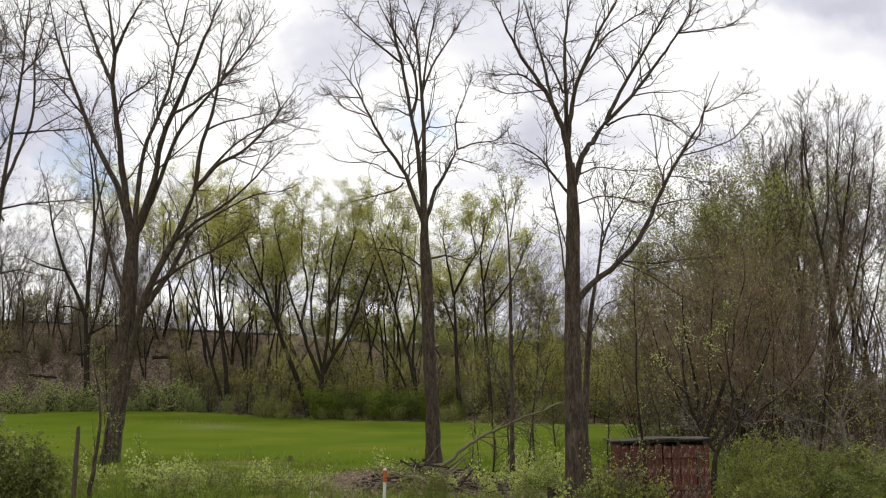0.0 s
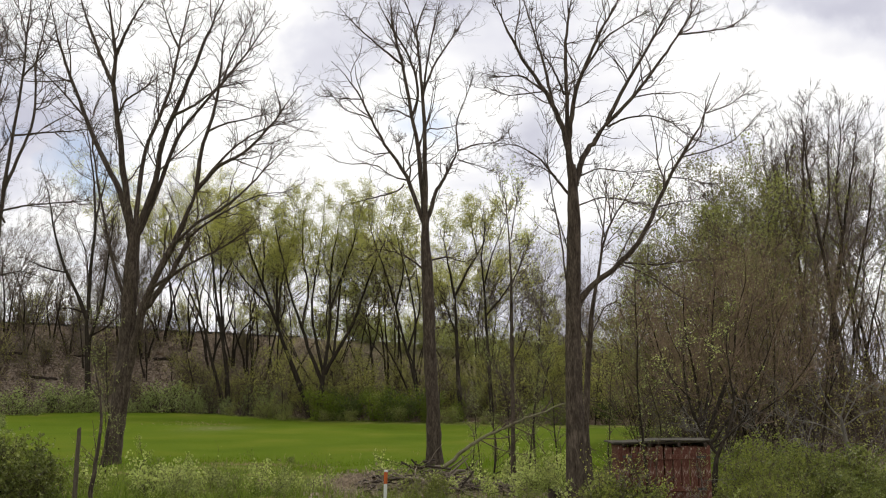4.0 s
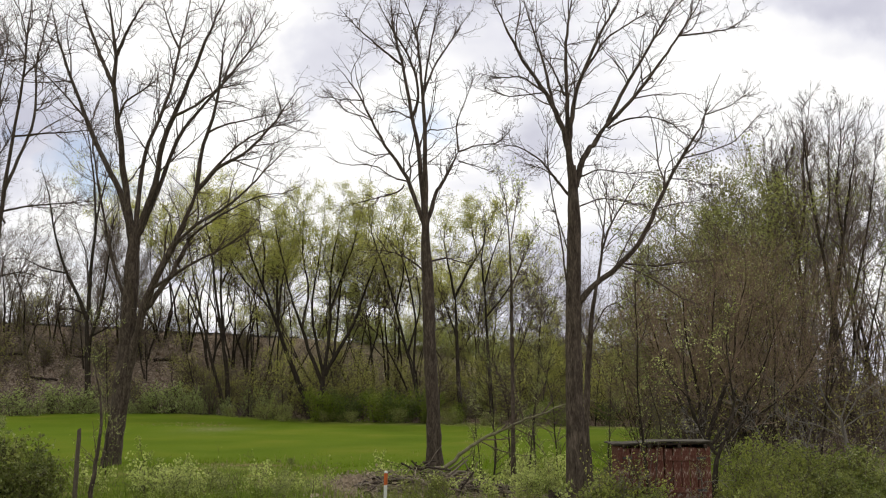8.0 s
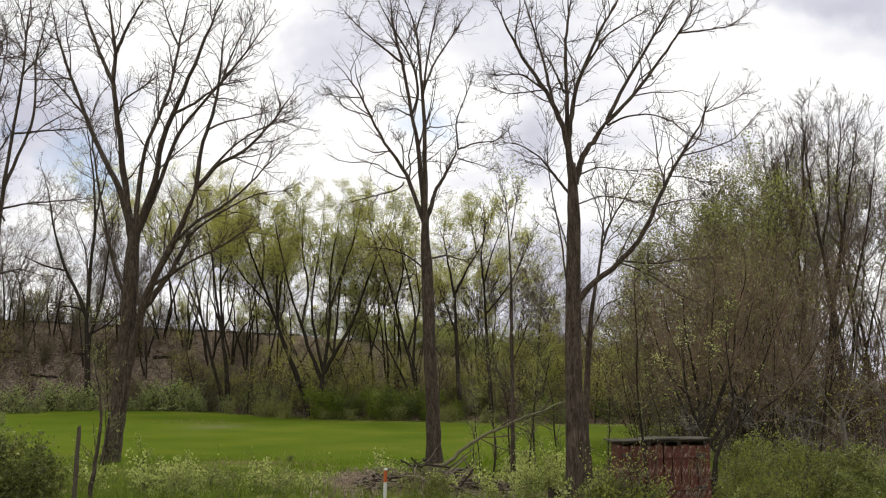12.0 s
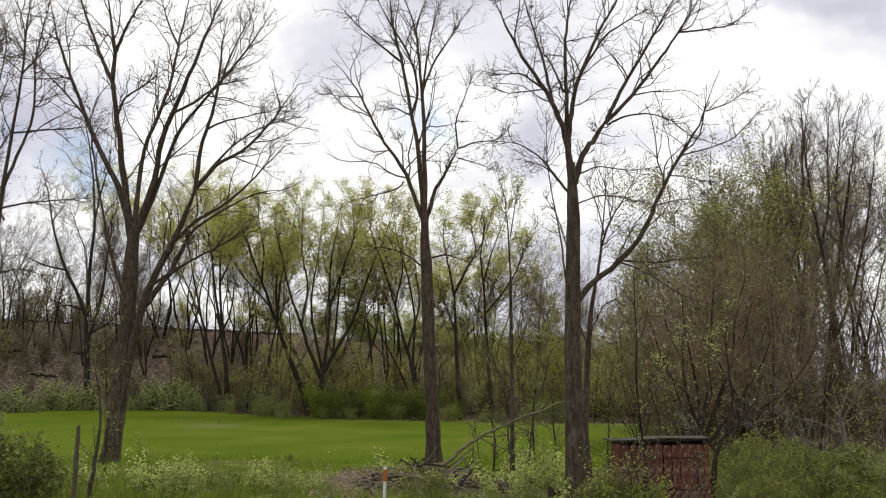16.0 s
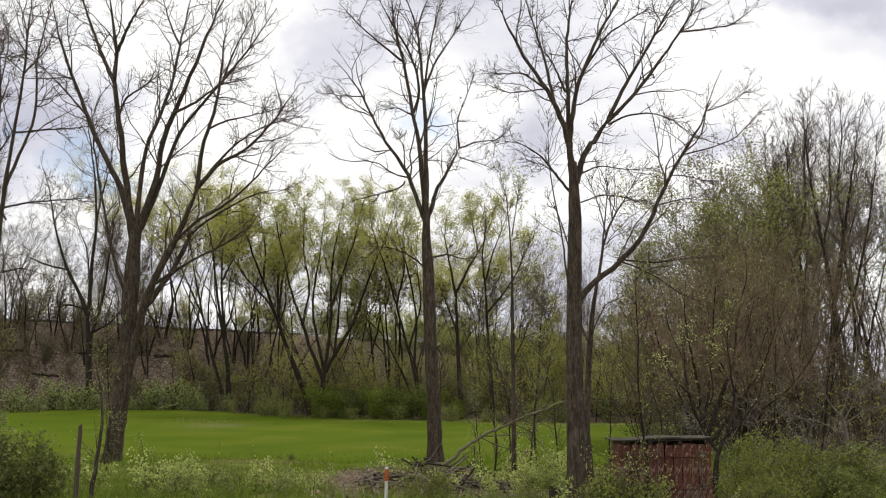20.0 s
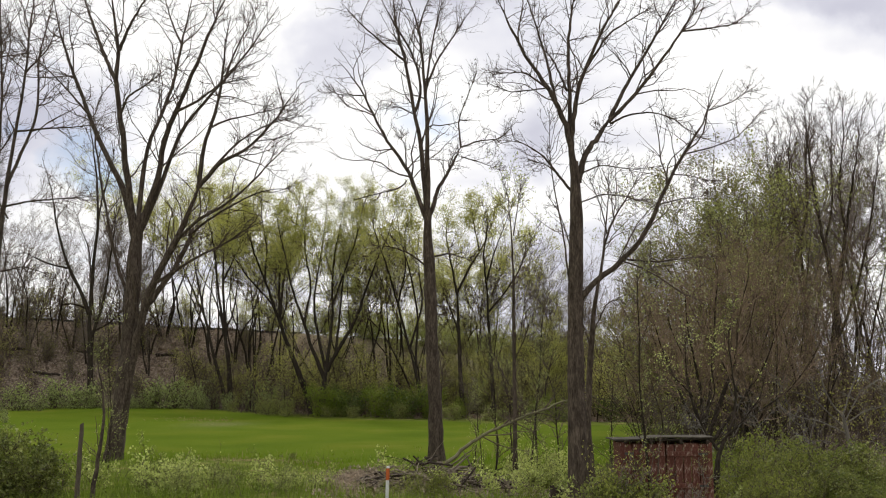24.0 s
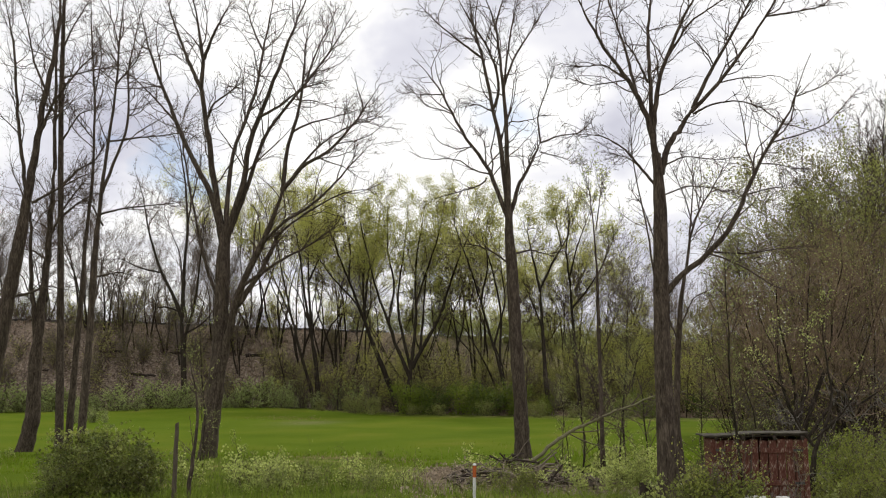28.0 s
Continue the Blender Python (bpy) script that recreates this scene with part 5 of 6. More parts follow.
# tall weeds and shrubs that overgrow the near corner of the meadow
row(herb, along(12, -39, 76, -28.5, 62, 4, 81, (0.35, 0.65)), "weeds at the corner of the meadow")
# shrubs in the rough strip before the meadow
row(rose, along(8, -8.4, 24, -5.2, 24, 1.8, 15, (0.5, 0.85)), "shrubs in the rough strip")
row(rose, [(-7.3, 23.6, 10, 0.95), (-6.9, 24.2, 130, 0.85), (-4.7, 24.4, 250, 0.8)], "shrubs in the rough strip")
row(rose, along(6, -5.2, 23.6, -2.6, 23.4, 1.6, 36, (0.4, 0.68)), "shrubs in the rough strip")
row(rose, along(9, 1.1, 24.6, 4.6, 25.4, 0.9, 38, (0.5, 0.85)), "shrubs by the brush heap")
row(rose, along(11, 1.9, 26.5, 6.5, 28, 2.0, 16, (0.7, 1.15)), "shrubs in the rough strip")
row(bright, [(-0.75, 23.2, 20, 0.42), (-0.35, 22.6, 140, 0.5), (-0.1, 22.9, 70, 0.45), (-1.35, 23.6, 260, 0.3), (2.0, 21.6, 90, 0.35)], "shrubs by the brush heap")
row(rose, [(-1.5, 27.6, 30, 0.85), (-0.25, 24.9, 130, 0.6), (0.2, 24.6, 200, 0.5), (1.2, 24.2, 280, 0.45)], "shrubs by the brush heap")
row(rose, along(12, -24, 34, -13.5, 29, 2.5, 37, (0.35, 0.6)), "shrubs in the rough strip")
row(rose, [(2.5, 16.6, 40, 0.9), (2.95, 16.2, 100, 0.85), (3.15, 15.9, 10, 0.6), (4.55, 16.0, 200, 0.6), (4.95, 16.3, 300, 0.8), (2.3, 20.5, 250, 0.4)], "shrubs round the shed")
row(bright, [(2.95, 15.9, 10, 0.8), (2.65, 16.1, 120, 0.55), (3.2, 15.95, 60, 0.72), (3.35, 15.75, 200, 0.45), (5.15, 16.4, 200, 0.75), (5.6, 16.9, 20, 0.85), (2.9, 15.6, 300, 0.7), (3.08, 15.5, 40, 0.85), (3.3, 15.3, 170, 0.6)], "shrubs round the shed")
row(dusky, [(2.86, 15.75, 0, 0.8)], "shrubs round the shed")
row(brush, [(3.12, 15.95, 30, 0.4), (2.9, 15.8, 200, 0.36)], "shrubs round the shed")
row(dusky, [(-5.75, 36.0, 0, 0.2), (-6.3, 36.4, 90, 0.13)], "small dark weeds in the meadow")
row(dusky, [(-10.5, 22.3, 10, 1.12), (-9.85, 22.0, 100, 1.0), (-9.3, 21.8, 200, 0.8), (-11.3, 22.6, 300, 0.95), (-10.2, 21.6, 240, 0.7), (-11.0, 21.5, 20, 0.75)], "dark shrubs in the rough strip")
row(sapling, [(1.45, 28, 80, 0.6), (0.95, 30, 150, 0.45), (3.55, 30, 40, 0.75), (4.9, 27.5, 260, 0.5), (3.5, 16.2, 320, 0.7), (-7.5, 24, 90, 0.27), (-10.6, 30, 20, 0.4), (2.4, 27, 100, 0.5), (2.0, 29.5, 20, 0.7), (3.0, 31, 210, 0.8), (1.1, 26.8, 300, 0.42), (5.6, 24, 50, 0.6), (-11.6, 32.6, 70, 0.75), (4.35, 16.2, 140, 0.25)], "saplings in the rough strip")
drop_protos(*budding, *thin, *bare, *thick, *brush, *leafy, *soft, *herb, *bright, *dome, *olive, *snag, *scrub, *rose, *dusky, *sapling)


# ---- meadow grass ----
def grass(name, label, n, region, tall, wide, mat, seed, keep):
    rng = np.random.default_rng(seed)
    x0, x1, y0, y1 = region
    # more blades near the camera, fewer far off
    y = y0 * (y1 / y0) ** rng.random(n)
    x = rng.uniform(x0, x1, n) * (0.25 + 0.75 * y / y1)
    ok = rng.random(n) < keep(x, y)
    x, y = x[ok], y[ok]
    n = len(x)
    z = height(x, y) - 0.02
    h = tall * rng.uniform(0.5, 1.4, n) * (1 + 0.35 * np.sin(x * 0.7 + 3) * np.sin(y * 0.31 + x * 0.2))
    a = rng.uniform(0, 6.28, n)
    side = np.stack([np.cos(a), np.sin(a), np.zeros(n)], 1) * (wide * rng.uniform(0.6, 1.3, n))[:, None]
    bend = np.stack([rng.normal(0, 0.35, n), rng.normal(0, 0.35, n), np.ones(n)], 1)
    b = np.stack([x, y, z], 1)
    mid = b + bend * np.array([0.4, 0.4, 0.55]) * h[:, None]
    end = b + bend * h[:, None]
    V = np.stack([b - side, b + side, mid + side * 0.7, mid - side * 0.7, end], 1).reshape(-1, 3)
    i = np.arange(n)[:, None] * 5
    F = np.concatenate([i + np.array([0, 1, 2]), i + np.array([0, 2, 3]), i + np.array([3, 2, 4])])
    ob = new(name, raw_mesh(name, V, F, mat))
    tagged(ob, label, "grass", kind="stuff")


grass("meadow_grass", "short bright green meadow grass", 60000, (-60, 22, 27, 96), 0.07, 0.014, BLADE, 1, lambda x, y: meadow(x, y) * (1 - ease(33, 44, y)))
grass("edge_grass", "tufts of taller green grass at the meadow edge", 16000, (-24, 12, 29, 37), 0.2, 0.011, BLADE, 5, lambda x, y: np.clip(1.3 * np.sin(x * 1.3 + 2 * np.sin(y)) * np.exp(-((y - 33) / 2.6) ** 2), 0, 1))
grass("rough_grass", "tall rough green grass and weeds", 70000, (-50, 40, 17, 36), 0.34, 0.008, WEED, 2, lambda x, y: (1 - meadow(x, y)) * np.where(y > 28, 0.3, 1.0) * np.where(np.hypot((x + 0.6) / 3.4, (y - 26.5) / 3.4) < 1, 0.04, 1))
grass("dry_grass", "pale dry straw among the rough grass", 16000, (-40, 30, 20, 40), 0.2, 0.008, STRAW, 3, lambda x, y: np.clip(np.exp(-((x + 6.3) / 1.8) ** 2 - ((y - 33.5) / 1.3) ** 2) * 3 + 0.12, 0, 1))

grass("mown_straw", "pale patch of cut dry straw by the meadow", 5000, (-9.5, -3.6, 32.3, 35.2), 0.09, 0.014, STRAW, 4, lambda x, y: np.clip(np.exp(-((x + 6.2) / 1.6) ** 2 - ((y - 33.8 - 0.2 * np.sin(x * 2)) / 0.55) ** 2), 0, 1))
grass("straw_patch", "faded dry patch in the green meadow", 2600, (-34, -10, 64, 78), 0.09, 0.03, STRAW, 9, lambda x, y: np.clip(np.exp(-((x + 18.5) / 2.2) ** 2 - ((y - 70) / 3.5) ** 2) * 0.9, 0, 1))


def leaf_litter():
    """Dry leaves on the slope of the embankment and on the wood's floor."""
    rng = np.random.default_rng(21)
    n = 26000
    x, y = rng.uniform(-72, 26, n), rng.uniform(76, 112, n)
    ok = rng.random(n) < 1 - meadow(x, y - 7)
    x, y = x[ok], y[ok]
    v, f = leaf_set(np.stack([x, y, height(x, y) + 0.03], 1), 0.34, rng, 0.0)
    tagged(new("leaf_litter", raw_mesh("leaf_litter", v, f, LITTER)), "dry brown leaf litter on the wooded slope", "leaf litter", kind="stuff")


def canes(name, label, n, region, tall, thick, mat, seed, keep, leaf_mat=None, leaf=0.13):
    """A tangle of thin arching canes over a stretch of ground."""
    rng = np.random.default_rng(seed)
    x0, x1, y0, y1 = region
    x, y = rng.uniform(x0, x1, n), rng.uniform(y0, y1, n)
    ok = rng.random(n) < keep(x, y)
    x, y = x[ok], y[ok]
    n = len(x)
    k = 6
    P = np.empty((n, k, 3))
    P[:, 0] = np.stack([x, y, height(x, y) - 0.05], 1)
    a, lean = rng.uniform(0, 6.28, n), rng.uniform(0.1, 0.5, n)
    d = np.stack([np.cos(a) * lean, np.sin(a) * lean, np.ones(n)], 1)
    L = tall * rng.uniform(0.4, 1.3, n)
    droop = np.stack([np.cos(a), np.sin(a), np.full(n, -0.6)], 1)
    for j in range(1, k):
        d = unit(d + droop * (0.22 * rng.random(n))[:, None] + rng.normal(0, 0.12, d.shape))
        P[:, j] = P[:, j - 1] + d * (L / (k - 1))[:, None]
    R = thick * rng.uniform(0.6, 1.4, (n, 1)) * np.linspace(1, 0.4, k)
    A, ra = sprout(P, R, 2, (0.3, 1), (25, 60), 0.4, 3, rng, 0.0, 0.2, 0.7, thick * 0.6)
    v, f = joined(tubes(P, R, 3), tubes(A, ra, 3))
    tagged(new(name, raw_mesh(name, v, f, mat)), label, "brambles", kind="stuff")
    if leaf_mat:
        c = tips(A[rng.random(len(A)) < 0.5], 1, rng, 0.05, 0.2)
        v, f = leaf_set(c, leaf, rng)
        tagged(new(name + "_leaves", raw_mesh(name + "_leaves", v, f, leaf_mat)), "small green leaves on the brambles", "leaves", kind="stuff")


leaf_litter()
canes("slope_brambles", "tangle of bare brown brambles on the slope", 5200, (-80, 4, 84, 110), 2.2, 0.018, TWIG, 31, lambda x, y: (1 - meadow(x, y)) * (y > 80), FRESH)
canes("grey_brambles", "grey dead brambles on the wooded slope", 3400, (-80, 26, 86, 116), 1.8, 0.015, GREY_TWIG, 32, lambda x, y: (1 - meadow(x, y)) * (y > 80))
canes("thicket_brambles", "brown brambles under the thicket beside the shed", 1500, (6, 26, 24, 46), 1.9, 0.008, TWIG, 33, lambda x, y: 1 - meadow(x, y), OLIVE, 0.07)
canes("strip_brambles", "thin green-brown weed stalks in the rough strip", 240, (-9.5, 7, 20.5, 29), 0.95, 0.005, TWIG, 34, lambda x, y: np.where(np.hypot((x + 0.6) / 3.2, (y - 26.5) / 3.4) < 1, 0.06, 1.0), PALE, 0.055)


# ---- things in the rough strip ----
def box(bm, sx, sy, sz, at=(0, 0, 0), bevel=0.0, turn=(0, 0, 0)):
    g = bmesh.ops.create_cube(bm, size=1, matrix=pose(*at, *turn) @ Matrix.Diagonal((sx, sy, sz, 1)))
    if bevel:
        es = list({e for v in g["verts"] for e in v.link_edges})
        bmesh.ops.bevel(bm, geom=es, offset=bevel, segments=1, affect="EDGES", profile=0.5)


def slab(name, sx, sy, sz, at, mat, parent, label="", bevel=0.006, turn=(0, 0, 0)):
    bm = bmesh.new()
    box(bm, sx, sy, sz, (0, 0, 0), bevel)
    ob = part(name, bm, mat, parent, label)
    ob.matrix_local = pose(*at, *turn)
    return ob


def shed():
    """A small old shed of red boards with a nearly flat roof that sags."""
    r = random.Random(4)
    root = tagged(new("shed"), "small weathered red wooden shed with sagging flat roof", "shed")
    root.matrix_world = pose(3.87, 17.0, stand(3.87, 17.0, 0.0), 0, 0, -3)
    w, d, h = 1.54, 0.95, 1.70
    for k in range(11):
        bw = w / 11
        slab("board", bw - 0.012, 0.022, h - 0.02, (-w / 2 + bw * (k + 0.5), d / 2, h / 2), RED_PAINT, root, bevel=0.004)
    # two doors hung side by side between corner boards
    for s, label in ((-1, "closed red door with worn boards"), (1, "closed red door with peeling boards")):
        door = child("door", None, root, label)
        dw = w / 2 - 0.05
        door.matrix_local = pose(s * (dw / 2 + 0.003), -d / 2, 0.02, 0, 0, r.uniform(-0.6, 0.6))
        for k in range(5):
            bw = dw / 5
            top = h - 0.06 + r.uniform(-0.025, 0.01)
            slab("board", bw - r.uniform(0.006, 0.018), 0.022, top, (-dw / 2 + bw * (k + 0.5), r.uniform(-0.005, 0.005), top / 2), RED_PAINT, door, bevel=0.004, turn=(0, r.uniform(-0.5, 0.5), 0))
        for z in (0.25, 0.92, h - 0.24):
            slab("cross_board", dw * 0.94, 0.022, 0.09, (0, -0.027, z), RED_PAINT, door, turn=(0, r.uniform(-1, 1), 0))
            slab("hinge", 0.16, 0.006, 0.04, (s * (dw / 2 - 0.09), -0.041, z), STEEL, door, "rusty strap hinge", bevel=0.002)
    for s in (-1, 1):
        for i in range(8):
            y = -d / 2 + d / 8 * (i + 0.5)
            slab("board", 0.022, d / 8 - 0.012, h - 0.04, (s * (w / 2 + 0.002), y, h / 2), RED_PAINT, root, bevel=0.004)
    for x in (-w / 2 + 0.02, w / 2 - 0.02):
        slab("corner_board", 0.085, 0.024, h - 0.06, (x, -d / 2 - 0.02, h / 2), RED_PAINT, root)
    bm = bmesh.new()
    bmesh.ops.create_grid(bm, x_segments=16, y_segments=8, size=0.5, matrix=Matrix.Diagonal((w + 0.2, d + 0.2, 1, 1)))
    for v in bm.verts:
        v.co.z = 0.012 * math.sin(v.co.x * 5.3 + 1.2) - 0.02 * v.co.y + r.uniform(-0.006, 0.006) - 0.03 * max(0, -v.co.x - 0.6)
    bmesh.ops.solidify(bm, geom=bm.faces[:], thickness=0.02)
    part("roof", bm, ROOFING, root, "weathered grey-brown roofing").matrix_local = pose(-0.04, 0, h + 0.05, 0, -1.8, 0)
    slab("fascia", w + 0.14, 0.03, 0.03, (-0.04, -d / 2 - 0.06, h + 0.018), DARK_WOOD, root, turn=(0, -1.8, 0))
    for x in (-0.7, -0.25, 0.25, 0.7):
        slab("rafter", 0.05, d + 0.2, 0.06, (x, 0, h - 0.015), DARK_WOOD, root)
    slab("back_post", 0.07, 0.07, h, (-w / 2 + 0.05, -d / 2 + 0.06, h / 2), DARK_WOOD, root)


def marker_post():
    root = tagged(new("marker_post"), "white marker post with orange band in rough grass", "marker")
    root.matrix_world = pose(-1.16, 19.0, stand(-1.16, 19.0), 1.5, 1.0, 8)
    bm = bmesh.new()
    bmesh.ops.create_cone(bm, cap_ends=True, segments=14, radius1=0.033, radius2=0.033, depth=0.86, matrix=Matrix.Translation((0, 0, 0.43)))
    part("post", bm, WHITE, root)
    bm = bmesh.new()
    bmesh.ops.create_cone(bm, cap_ends=True, segments=14, radius1=0.038, radius2=0.036, depth=0.24, matrix=Matrix.Translation((0, 0, 0.97)))
    part("band", bm, ORANGE, root, "orange band")
    bm = bmesh.new()
    bmesh.ops.create_uvsphere(bm, u_segments=14, v_segments=8, radius=0.039, matrix=Matrix.Translation((0, 0, 1.09)) @ Matrix.Diagonal((1, 1, 0.8, 1)))
    part("cap", bm, WHITE, root, "rounded pale cap")


def fence_post(x, y, tall, wide, lean):
    r = random.Random(int(x * 10))
    bm = bmesh.new()
    bmesh.ops.create_cone(bm, cap_ends=True, segments=9, radius1=wide / 2 * 1.1, radius2=wide / 2 * 0.85, depth=tall, matrix=Matrix.Translation((0, 0, tall / 2)))
    bmesh.ops.subdivide_edges(bm, edges=[e for e in bm.edges if abs(e.verts[0].co.z - e.verts[1].co.z) > 0.5], cuts=7)
    for v in bm.verts:
        v.co.x += r.uniform(-0.008, 0.008)
        v.co.y += r.uniform(-0.008, 0.008)
        if v.co.z > tall - 0.01:
            v.co.z += v.co.x * 0.7
    me = bpy.data.meshes.new("fence_post")
    bm.to_mesh(me)
    bm.free()
    me.materials.append(POST_WOOD)
    ob = tagged(new("fence_post", me), "old grey-brown wooden fence post among shrubs", "post")
    ob.matrix_world = pose(x, y, stand(x, y), lean, lean, 0)


def brush_pile():
    """A heap of cut branches: each stick a part."""
    rng = np.random.default_rng(12)
    root = tagged(new("brush_pile"), "heap of cut grey branches and twigs on bare soil", "brush pile")
    root.matrix_world = pose(-0.35, 26.4, stand(-0.35, 26.4, 0.0))
    for i in range(295):
        x = float(np.clip(rng.normal(0.35, 1.2), -1.7, 2.8))
        y = rng.normal(-0.9, 0.95)
        top = 0.72 * math.exp(-((x + 0.3) / 1.3) ** 2 - ((y + 0.5) / 1.3) ** 2) + 0.16
        c = np.array([x, y, rng.uniform(0.02, top)])
        L = rng.uniform(0.35, 1.7)
        a, t = rng.normal(0.0, 1.0) + math.pi * (i % 2), rng.normal(0, 0.26)
        d = np.array([math.cos(a) * math.cos(t), math.sin(a) * math.cos(t), math.sin(t)])
        P = c + d * np.linspace(-L / 2, L / 2, 6)[:, None] + rng.normal(0, 0.035, (6, 3))
        P[:, 2] = np.maximum(P[:, 2], 0.02)
        r = rng.choice([0.009, 0.016, 0.026, 0.042], p=[0.28, 0.34, 0.24, 0.14])
        v, f = tubes(P[None], (r * np.linspace(1, 0.5, 6))[None], 6)
        # every fifth stick is dark, standing in for the shaded gaps in the heap
        child("stick", raw_mesh("stick", v, f, (DEAD_WOOD, DEAD_WOOD, BARK, DEAD_WOOD, DARK_WOOD)[i % 5], True), root)
    # rotten logs at one end of the heap
    for x, y, z, L, r, a in ((-1.75, -1.0, 0.13, 0.7, 0.065, 0.5), (-1.5, -0.6, 0.26, 0.9, 0.055, -0.3), (-1.35, -1.5, 0.10, 0.7, 0.06, 0.1), (-0.9, -0.9, 0.38, 0.9, 0.045, 0.6)):
        t = np.linspace(-L / 2, L / 2, 6)[:, None]
        P = np.array([x, y, z]) + t * np.array([math.cos(a), math.sin(a), 0.08]) + rng.normal(0, 0.012, (6, 3))
        v, f = tubes(P[None], (r * rng.uniform(0.8, 1.1, 6))[None], 8)
        child("log", raw_mesh("log", v, f, DARK_WOOD, True), root, "dark rotten log")
    # a forked stick stands up out of it
    for pts in ([(1.1, -0.6, 0.05), (1.15, -0.65, 0.5), (1.3, -0.7, 0.85)], [(1.15, -0.65, 0.45), (0.95, -0.7, 0.8), (0.85, -0.75, 1.0)]):
        P = spread(pts, 8, rng, 0.01)
        v, f = tubes(P[None], np.linspace(0.028, 0.012, 8)[None], 6)
        child("stick", raw_mesh("stick", v, f, DEAD_WOOD, True), root)


def wood_chips():
    """Chips and bits of bark strewn round the heap."""
    rng = np.random.default_rng(8)
    n = 9000
    x, y = rng.normal(-2.35, 0.4, n), rng.normal(27.2, 2.0, n)
    m = n // 3
    x[:m], y[:m] = rng.normal(0.4, 1.5, m), rng.normal(25.2, 0.9, m)
    c = np.stack([x, y, height(x, y) + 0.02], 1)
    v, f = leaf_set(c, 0.13, rng, 0.0)
    tagged(new("wood_chips", raw_mesh("wood_chips", v, f, CHIPS)), "pale brown wood chips and bark strewn on soil", "wood chips", kind="stuff")


def fallen_branch():
    """A long broken branch that leans out of the heap, bent to fit the camera's view."""
    rng = np.random.default_rng(3)
    root = tagged(new("fallen_branch"), "long broken bare branch leaning from the brush heap", "branch")
    root.matrix_world = pose(0, 26.3, stand(0, 26.3, 0.0))
    main = spread([(-0.9, 0.1, 0.12), (0.0, 0, 0.62), (1.0, -0.1, 1.38), (2.0, -0.4, 1.84), (3.15, -0.9, 2.36), (4.1, -1.2, 2.52)], 30, rng, 0.02)
    R = np.linspace(0.066, 0.014, 30)
    v, f = tubes(main[None], R[None], 9)
    child("bough", raw_mesh("bough", v, f, MOSSY, True), root)
    fork = spread([(0.05, 0.0, 0.5), (0.4, -0.15, 0.75), (0.85, -0.25, 1.12)], 10, rng, 0.008)
    v, f = tubes(fork[None], np.linspace(0.035, 0.012, 10)[None], 7)
    child("side_branch", raw_mesh("side_branch", v, f, MOSSY, True), root)
    A, ra = sprout(main[None], R[None], 22, (0.35, 1), (25, 60), 0.28, 6, rng, -0.02, 0.2, 0.5, 0.006)
    B, rb = sprout(A, ra, 5, (0.2, 1), (25, 60), 0.5, 4, rng, 0, 0.25, 0.7, 0.004)
    v, f = joined(tubes(A, ra, 4), tubes(B, rb, 3))
    child("twig_spray", raw_mesh("twig_spray", v, f, TWIG), root, kind="stuff")


def guard_rail():
    root = tagged(new("guard_rail"), "long grey steel guard rail on the embankment top", "guard rail")
    n = 34
    pts = [(-90 + 2.2 * i, 103.2 + 0.35 * (-90 + 2.2 * i + 45)) for i in range(n)]
    z = [float(height(x, y)) for x, y in pts]
    bm = bmesh.new()
    box(bm, 0.12, 0.15, 0.75, (0, 0, 0.2))
    me = bpy.data.meshes.new("post")
    bm.to_mesh(me)
    bm.free()
    me.materials.append(POST_WOOD)
    for (x, y), h in zip(pts[::2], z[::2]):
        child("post", me, root).matrix_local = pose(x, y, h, 0, 0, 19)
    P = np.array([(x, y - 0.12, h + 0.1) for (x, y), h in zip(pts, z)])
    V = np.concatenate([P + o for o in np.array([(0, 0, -0.12), (0, -0.05, -0.07), (0, 0, 0), (0, -0.05, 0.07), (0, 0, 0.12)])])
    i = np.arange(n - 1)
    F = np.concatenate([np.stack([i + a * n, i + 1 + a * n, i + 1 + (a + 1) * n, i + (a + 1) * n], 1) for a in range(4)])
    child("rail", raw_mesh("rail", V, F, STEEL), root, "corrugated steel rail")


def drum(label, x, y, tall, wide, mat, turn):
    """A drum with ribs and a rimmed lid, standing in for an unidentified white thing."""
    root = tagged(new("plastic_drum"), label, "drum")
    root.matrix_world = pose(x, y, stand(x, y, 0.01), 0, 0, turn)
    bm = bmesh.new()
    n = 12
    rings = []
    for i in range(n + 1):
        z, r = tall * i / n, wide / 2 * (1.0 if i % 4 else 1.05) * (0.92 if i in (0, n) else 1)
        rings.append([bm.verts.new((r * math.cos(a * math.pi / 10), r * math.sin(a * math.pi / 10), z)) for a in range(20)])
    for p, q in zip(rings, rings[1:]):
        for a in range(20):
            bm.faces.new((p[a], p[(a + 1) % 20], q[(a + 1) % 20], q[a]))
    bm.faces.new(rings[0][::-1])
    bm.faces.new(rings[-1])
    part("body", bm, mat, root)
    bm = bmesh.new()
    bmesh.ops.create_cone(bm, cap_ends=True, segments=20, radius1=wide * 0.5, radius2=wide * 0.46, depth=0.05, matrix=Matrix.Translation((0, 0, tall + 0.02)))
    part("lid", bm, mat, root, "rimmed lid")


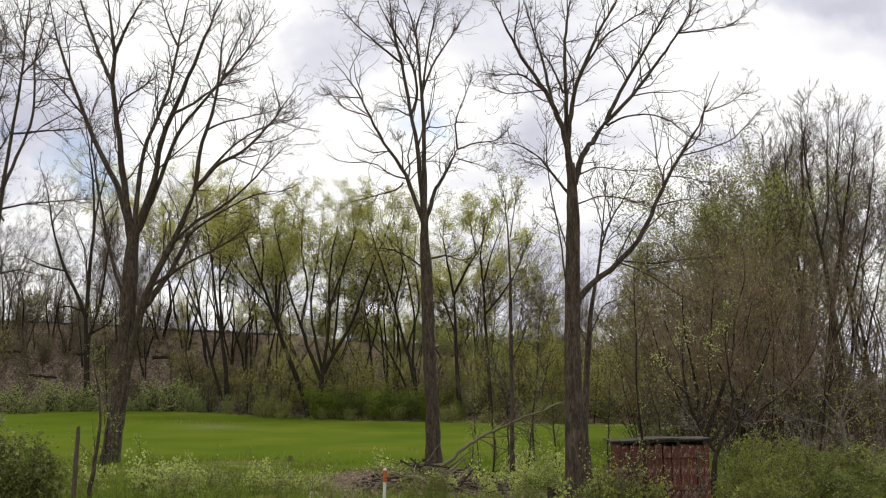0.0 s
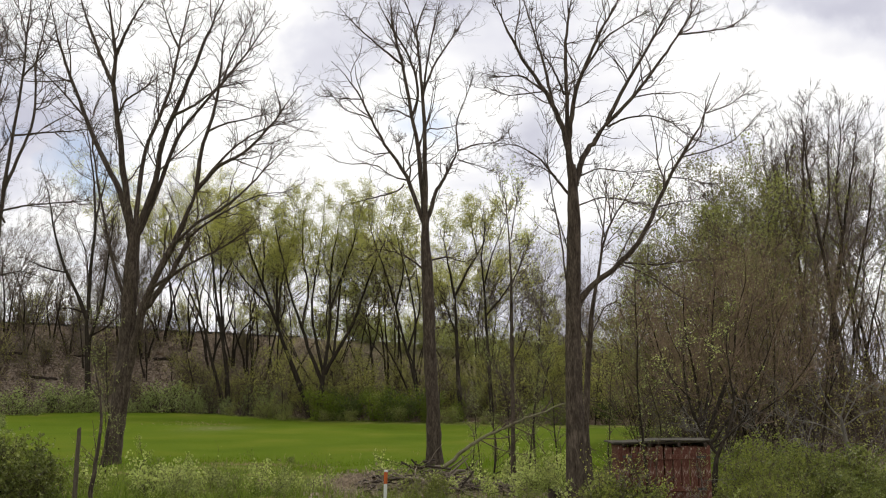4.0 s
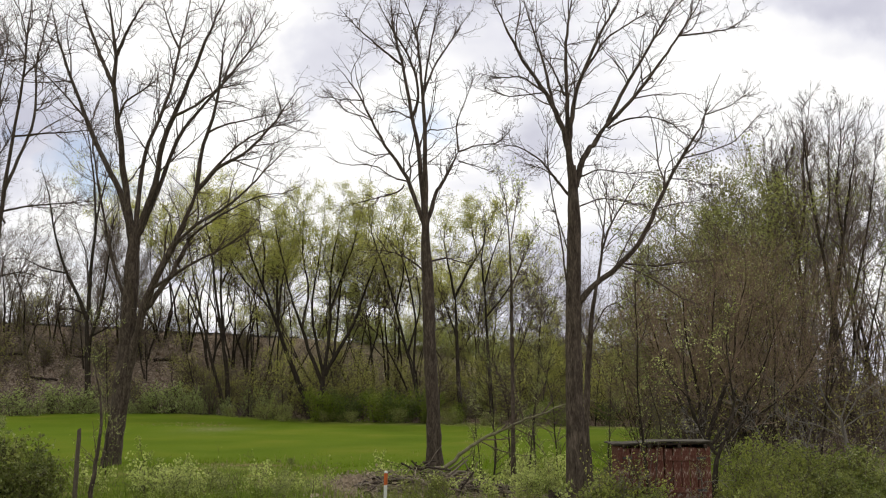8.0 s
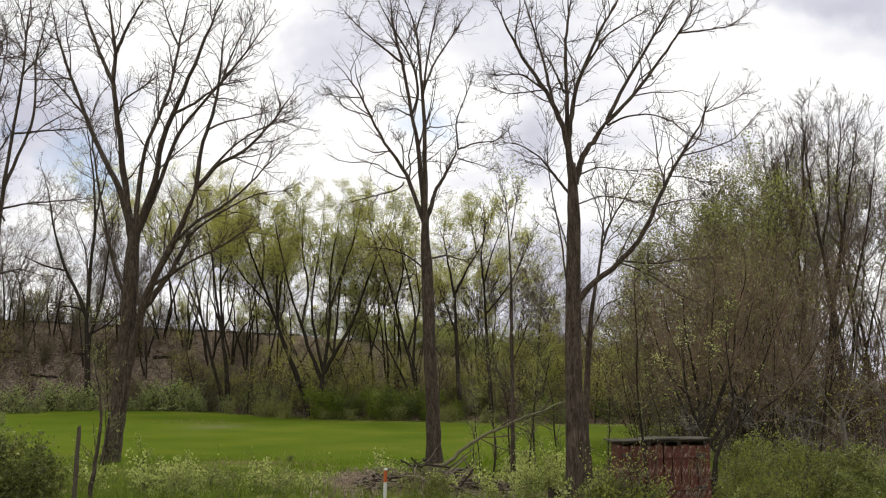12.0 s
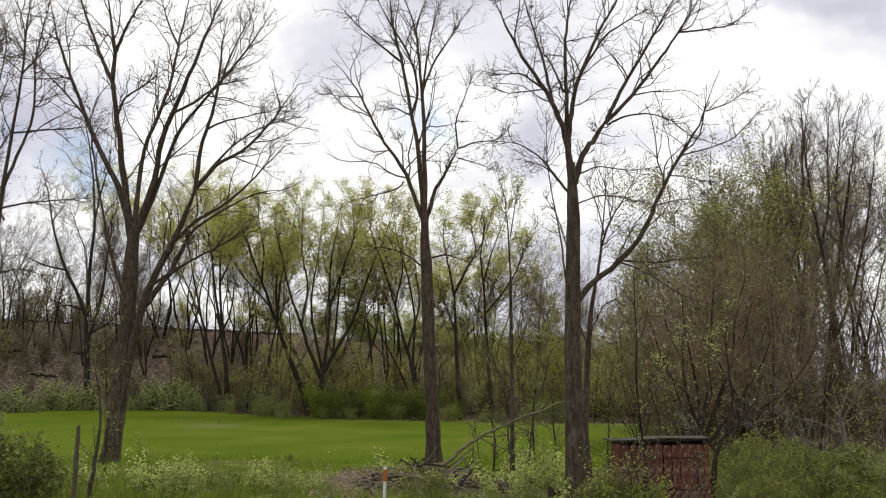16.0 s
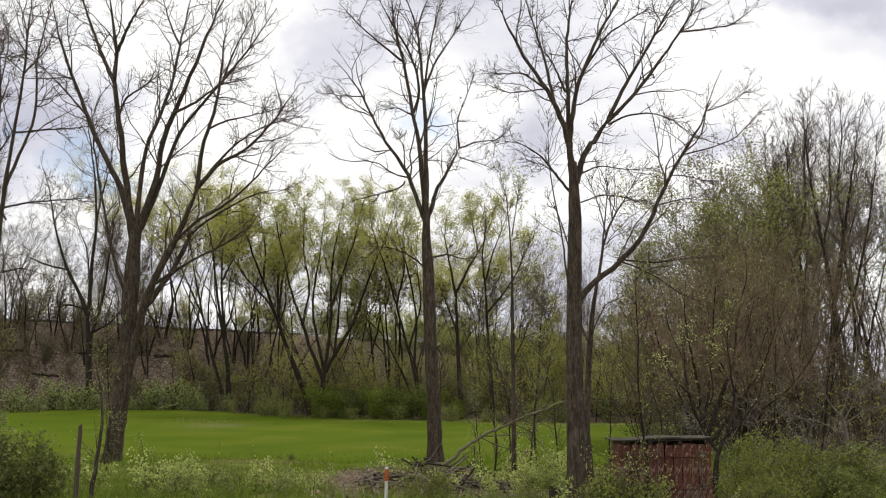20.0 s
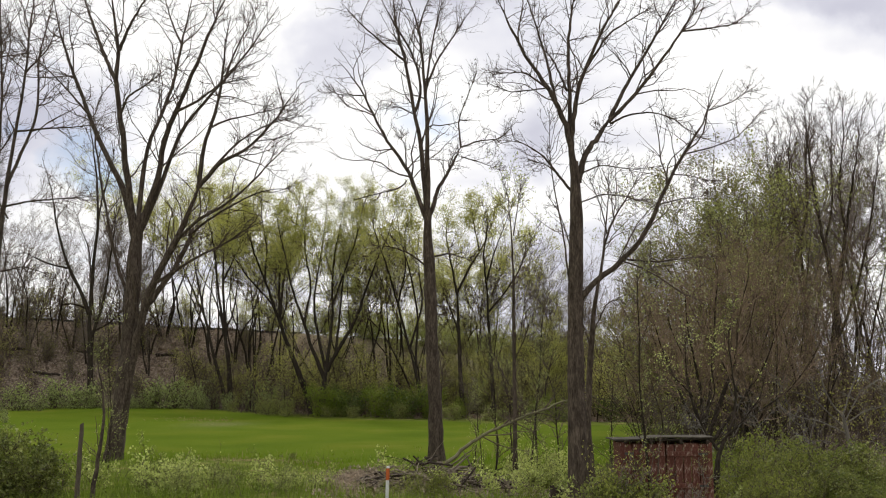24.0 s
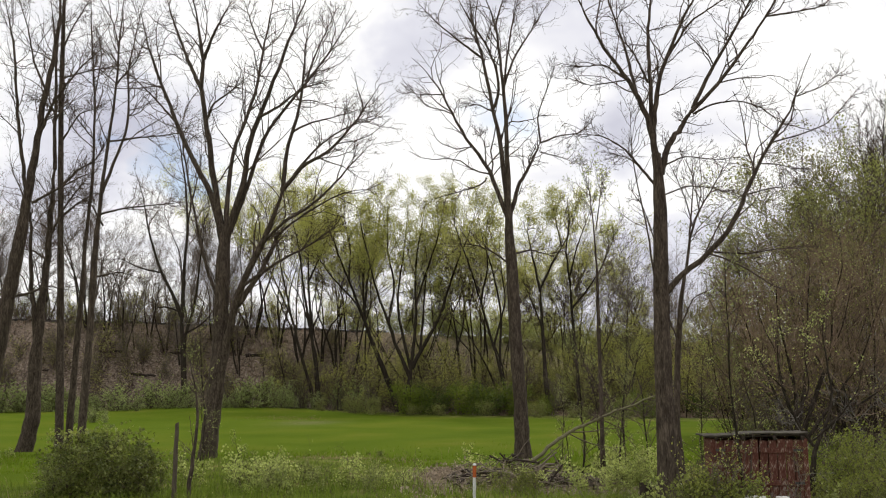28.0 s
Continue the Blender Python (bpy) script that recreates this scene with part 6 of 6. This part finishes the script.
def fallen_log(x, y, long, thick, turn, tilt, seed):
    rng = np.random.default_rng(seed)
    P = spread([(-long / 2, 0, 0), (0, rng.uniform(-0.2, 0.2), 0.05), (long / 2, 0, 0)], 12, rng, 0.03)
    v, f = tubes(P[None], np.linspace(thick, thick * 0.6, 12)[None] * rng.uniform(0.9, 1.1, 12), 9)
    ob = tagged(new("fallen_log", raw_mesh("fallen_log", v, f, DARK_WOOD, True)), "dark rotting fallen log on the leafy slope", "log", "fallen logs on the slope")
    ob.matrix_world = pose(x, y, stand(x, y, 0.0) + thick * 0.5, 0, tilt, turn)


def young_stem():
    """A slim dark stem, placed and bent to show beside the big walnut from the camera."""
    rng = np.random.default_rng(41)
    root = tagged(new("young_stem"), "slim dark young stem leaning in line with a big trunk", "tree")
    root.matrix_world = pose(-8.0, 21.6, stand(-8.0, 21.6, 0.1))
    P = spread([(0, 0, 0), (0.07, 0, 0.85), (0.14, 0.05, 1.6), (0.17, 0.1, 2.2), (0.02, 0.2, 2.75), (-0.15, 0.3, 3.4)], 20, rng, 0.008)
    R = np.linspace(0.06, 0.012, 20)
    v, f = tubes(P[None], R[None], 8)
    child("trunk", raw_mesh("trunk", v, f, BARK, True), root)
    A, ra = sprout(P[None], R[None], 12, (0.3, 1), (25, 60), 0.28, 6, rng, 0.06, 0.15, 0.5, 0.006)
    B, rb = sprout(A, ra, 5, (0.2, 1), (25, 60), 0.45, 4, rng, 0.05, 0.2, 0.7, 0.004)
    v, f = joined(tubes(A, ra, 4), tubes(B, rb, 3))
    child("twig_spray", raw_mesh("twig_spray", v, f, TWIG), root, kind="stuff")
    v, f = leaf_set(tips(B, 1, rng, 0.04), 0.045, rng)
    child("foliage", raw_mesh("foliage", v, f, PALE), root, kind="stuff")


def stump():
    r = random.Random(6)
    bm = bmesh.new()
    rings = []
    for i in range(6):
        z = 0.42 * i / 5
        w = 0.15 + 0.07 * math.exp(-z * 9)
        rings.append([bm.verts.new((w * math.cos(a * math.pi / 7) * r.uniform(0.88, 1.1), w * math.sin(a * math.pi / 7) * r.uniform(0.88, 1.1), z + (r.uniform(-0.05, 0.05) if i == 5 else 0))) for a in range(14)])
    for p, q in zip(rings, rings[1:]):
        for a in range(14):
            bm.faces.new((p[a], p[(a + 1) % 14], q[(a + 1) % 14], q[a]))
    bm.faces.new(rings[-1])
    me = bpy.data.meshes.new("tree_stump")
    bm.to_mesh(me)
    bm.free()
    me.materials.append(DARK_WOOD)
    tagged(new("tree_stump", me), "dark rotten tree stump at the foot of a tree", "stump").matrix_world = pose(2.62, 22.4, stand(2.62, 22.4))


shed()
young_stem()
stump()
marker_post()
fence_post(-8.1, 21.0, 1.86, 0.105, 1)
brush_pile()
wood_chips()
fallen_branch()
guard_rail()
# white things of unknown kind, built as drums tall enough to reach into view
drum("white object built as a drum before the red shed", 3.52, 15.5, 0.80, 0.36, WHITE, 20)
drum("small white object built as a drum before the red shed", 3.92, 15.45, 0.80, 0.22, WHITE, 50)
for i in range(9):
    fallen_log(-50 + 3.9 * i + (i * 37 % 5) * 0.3, 92.5 + 0.9 * i + (i * 53 % 7) * 0.8, 2.0 + (i * 29 % 5) * 0.7, 0.1 + (i * 31 % 4) * 0.04, -30 + (i * 71 % 60), (i * 13 % 9) - 4, i)


def motions():
    pass


motions()
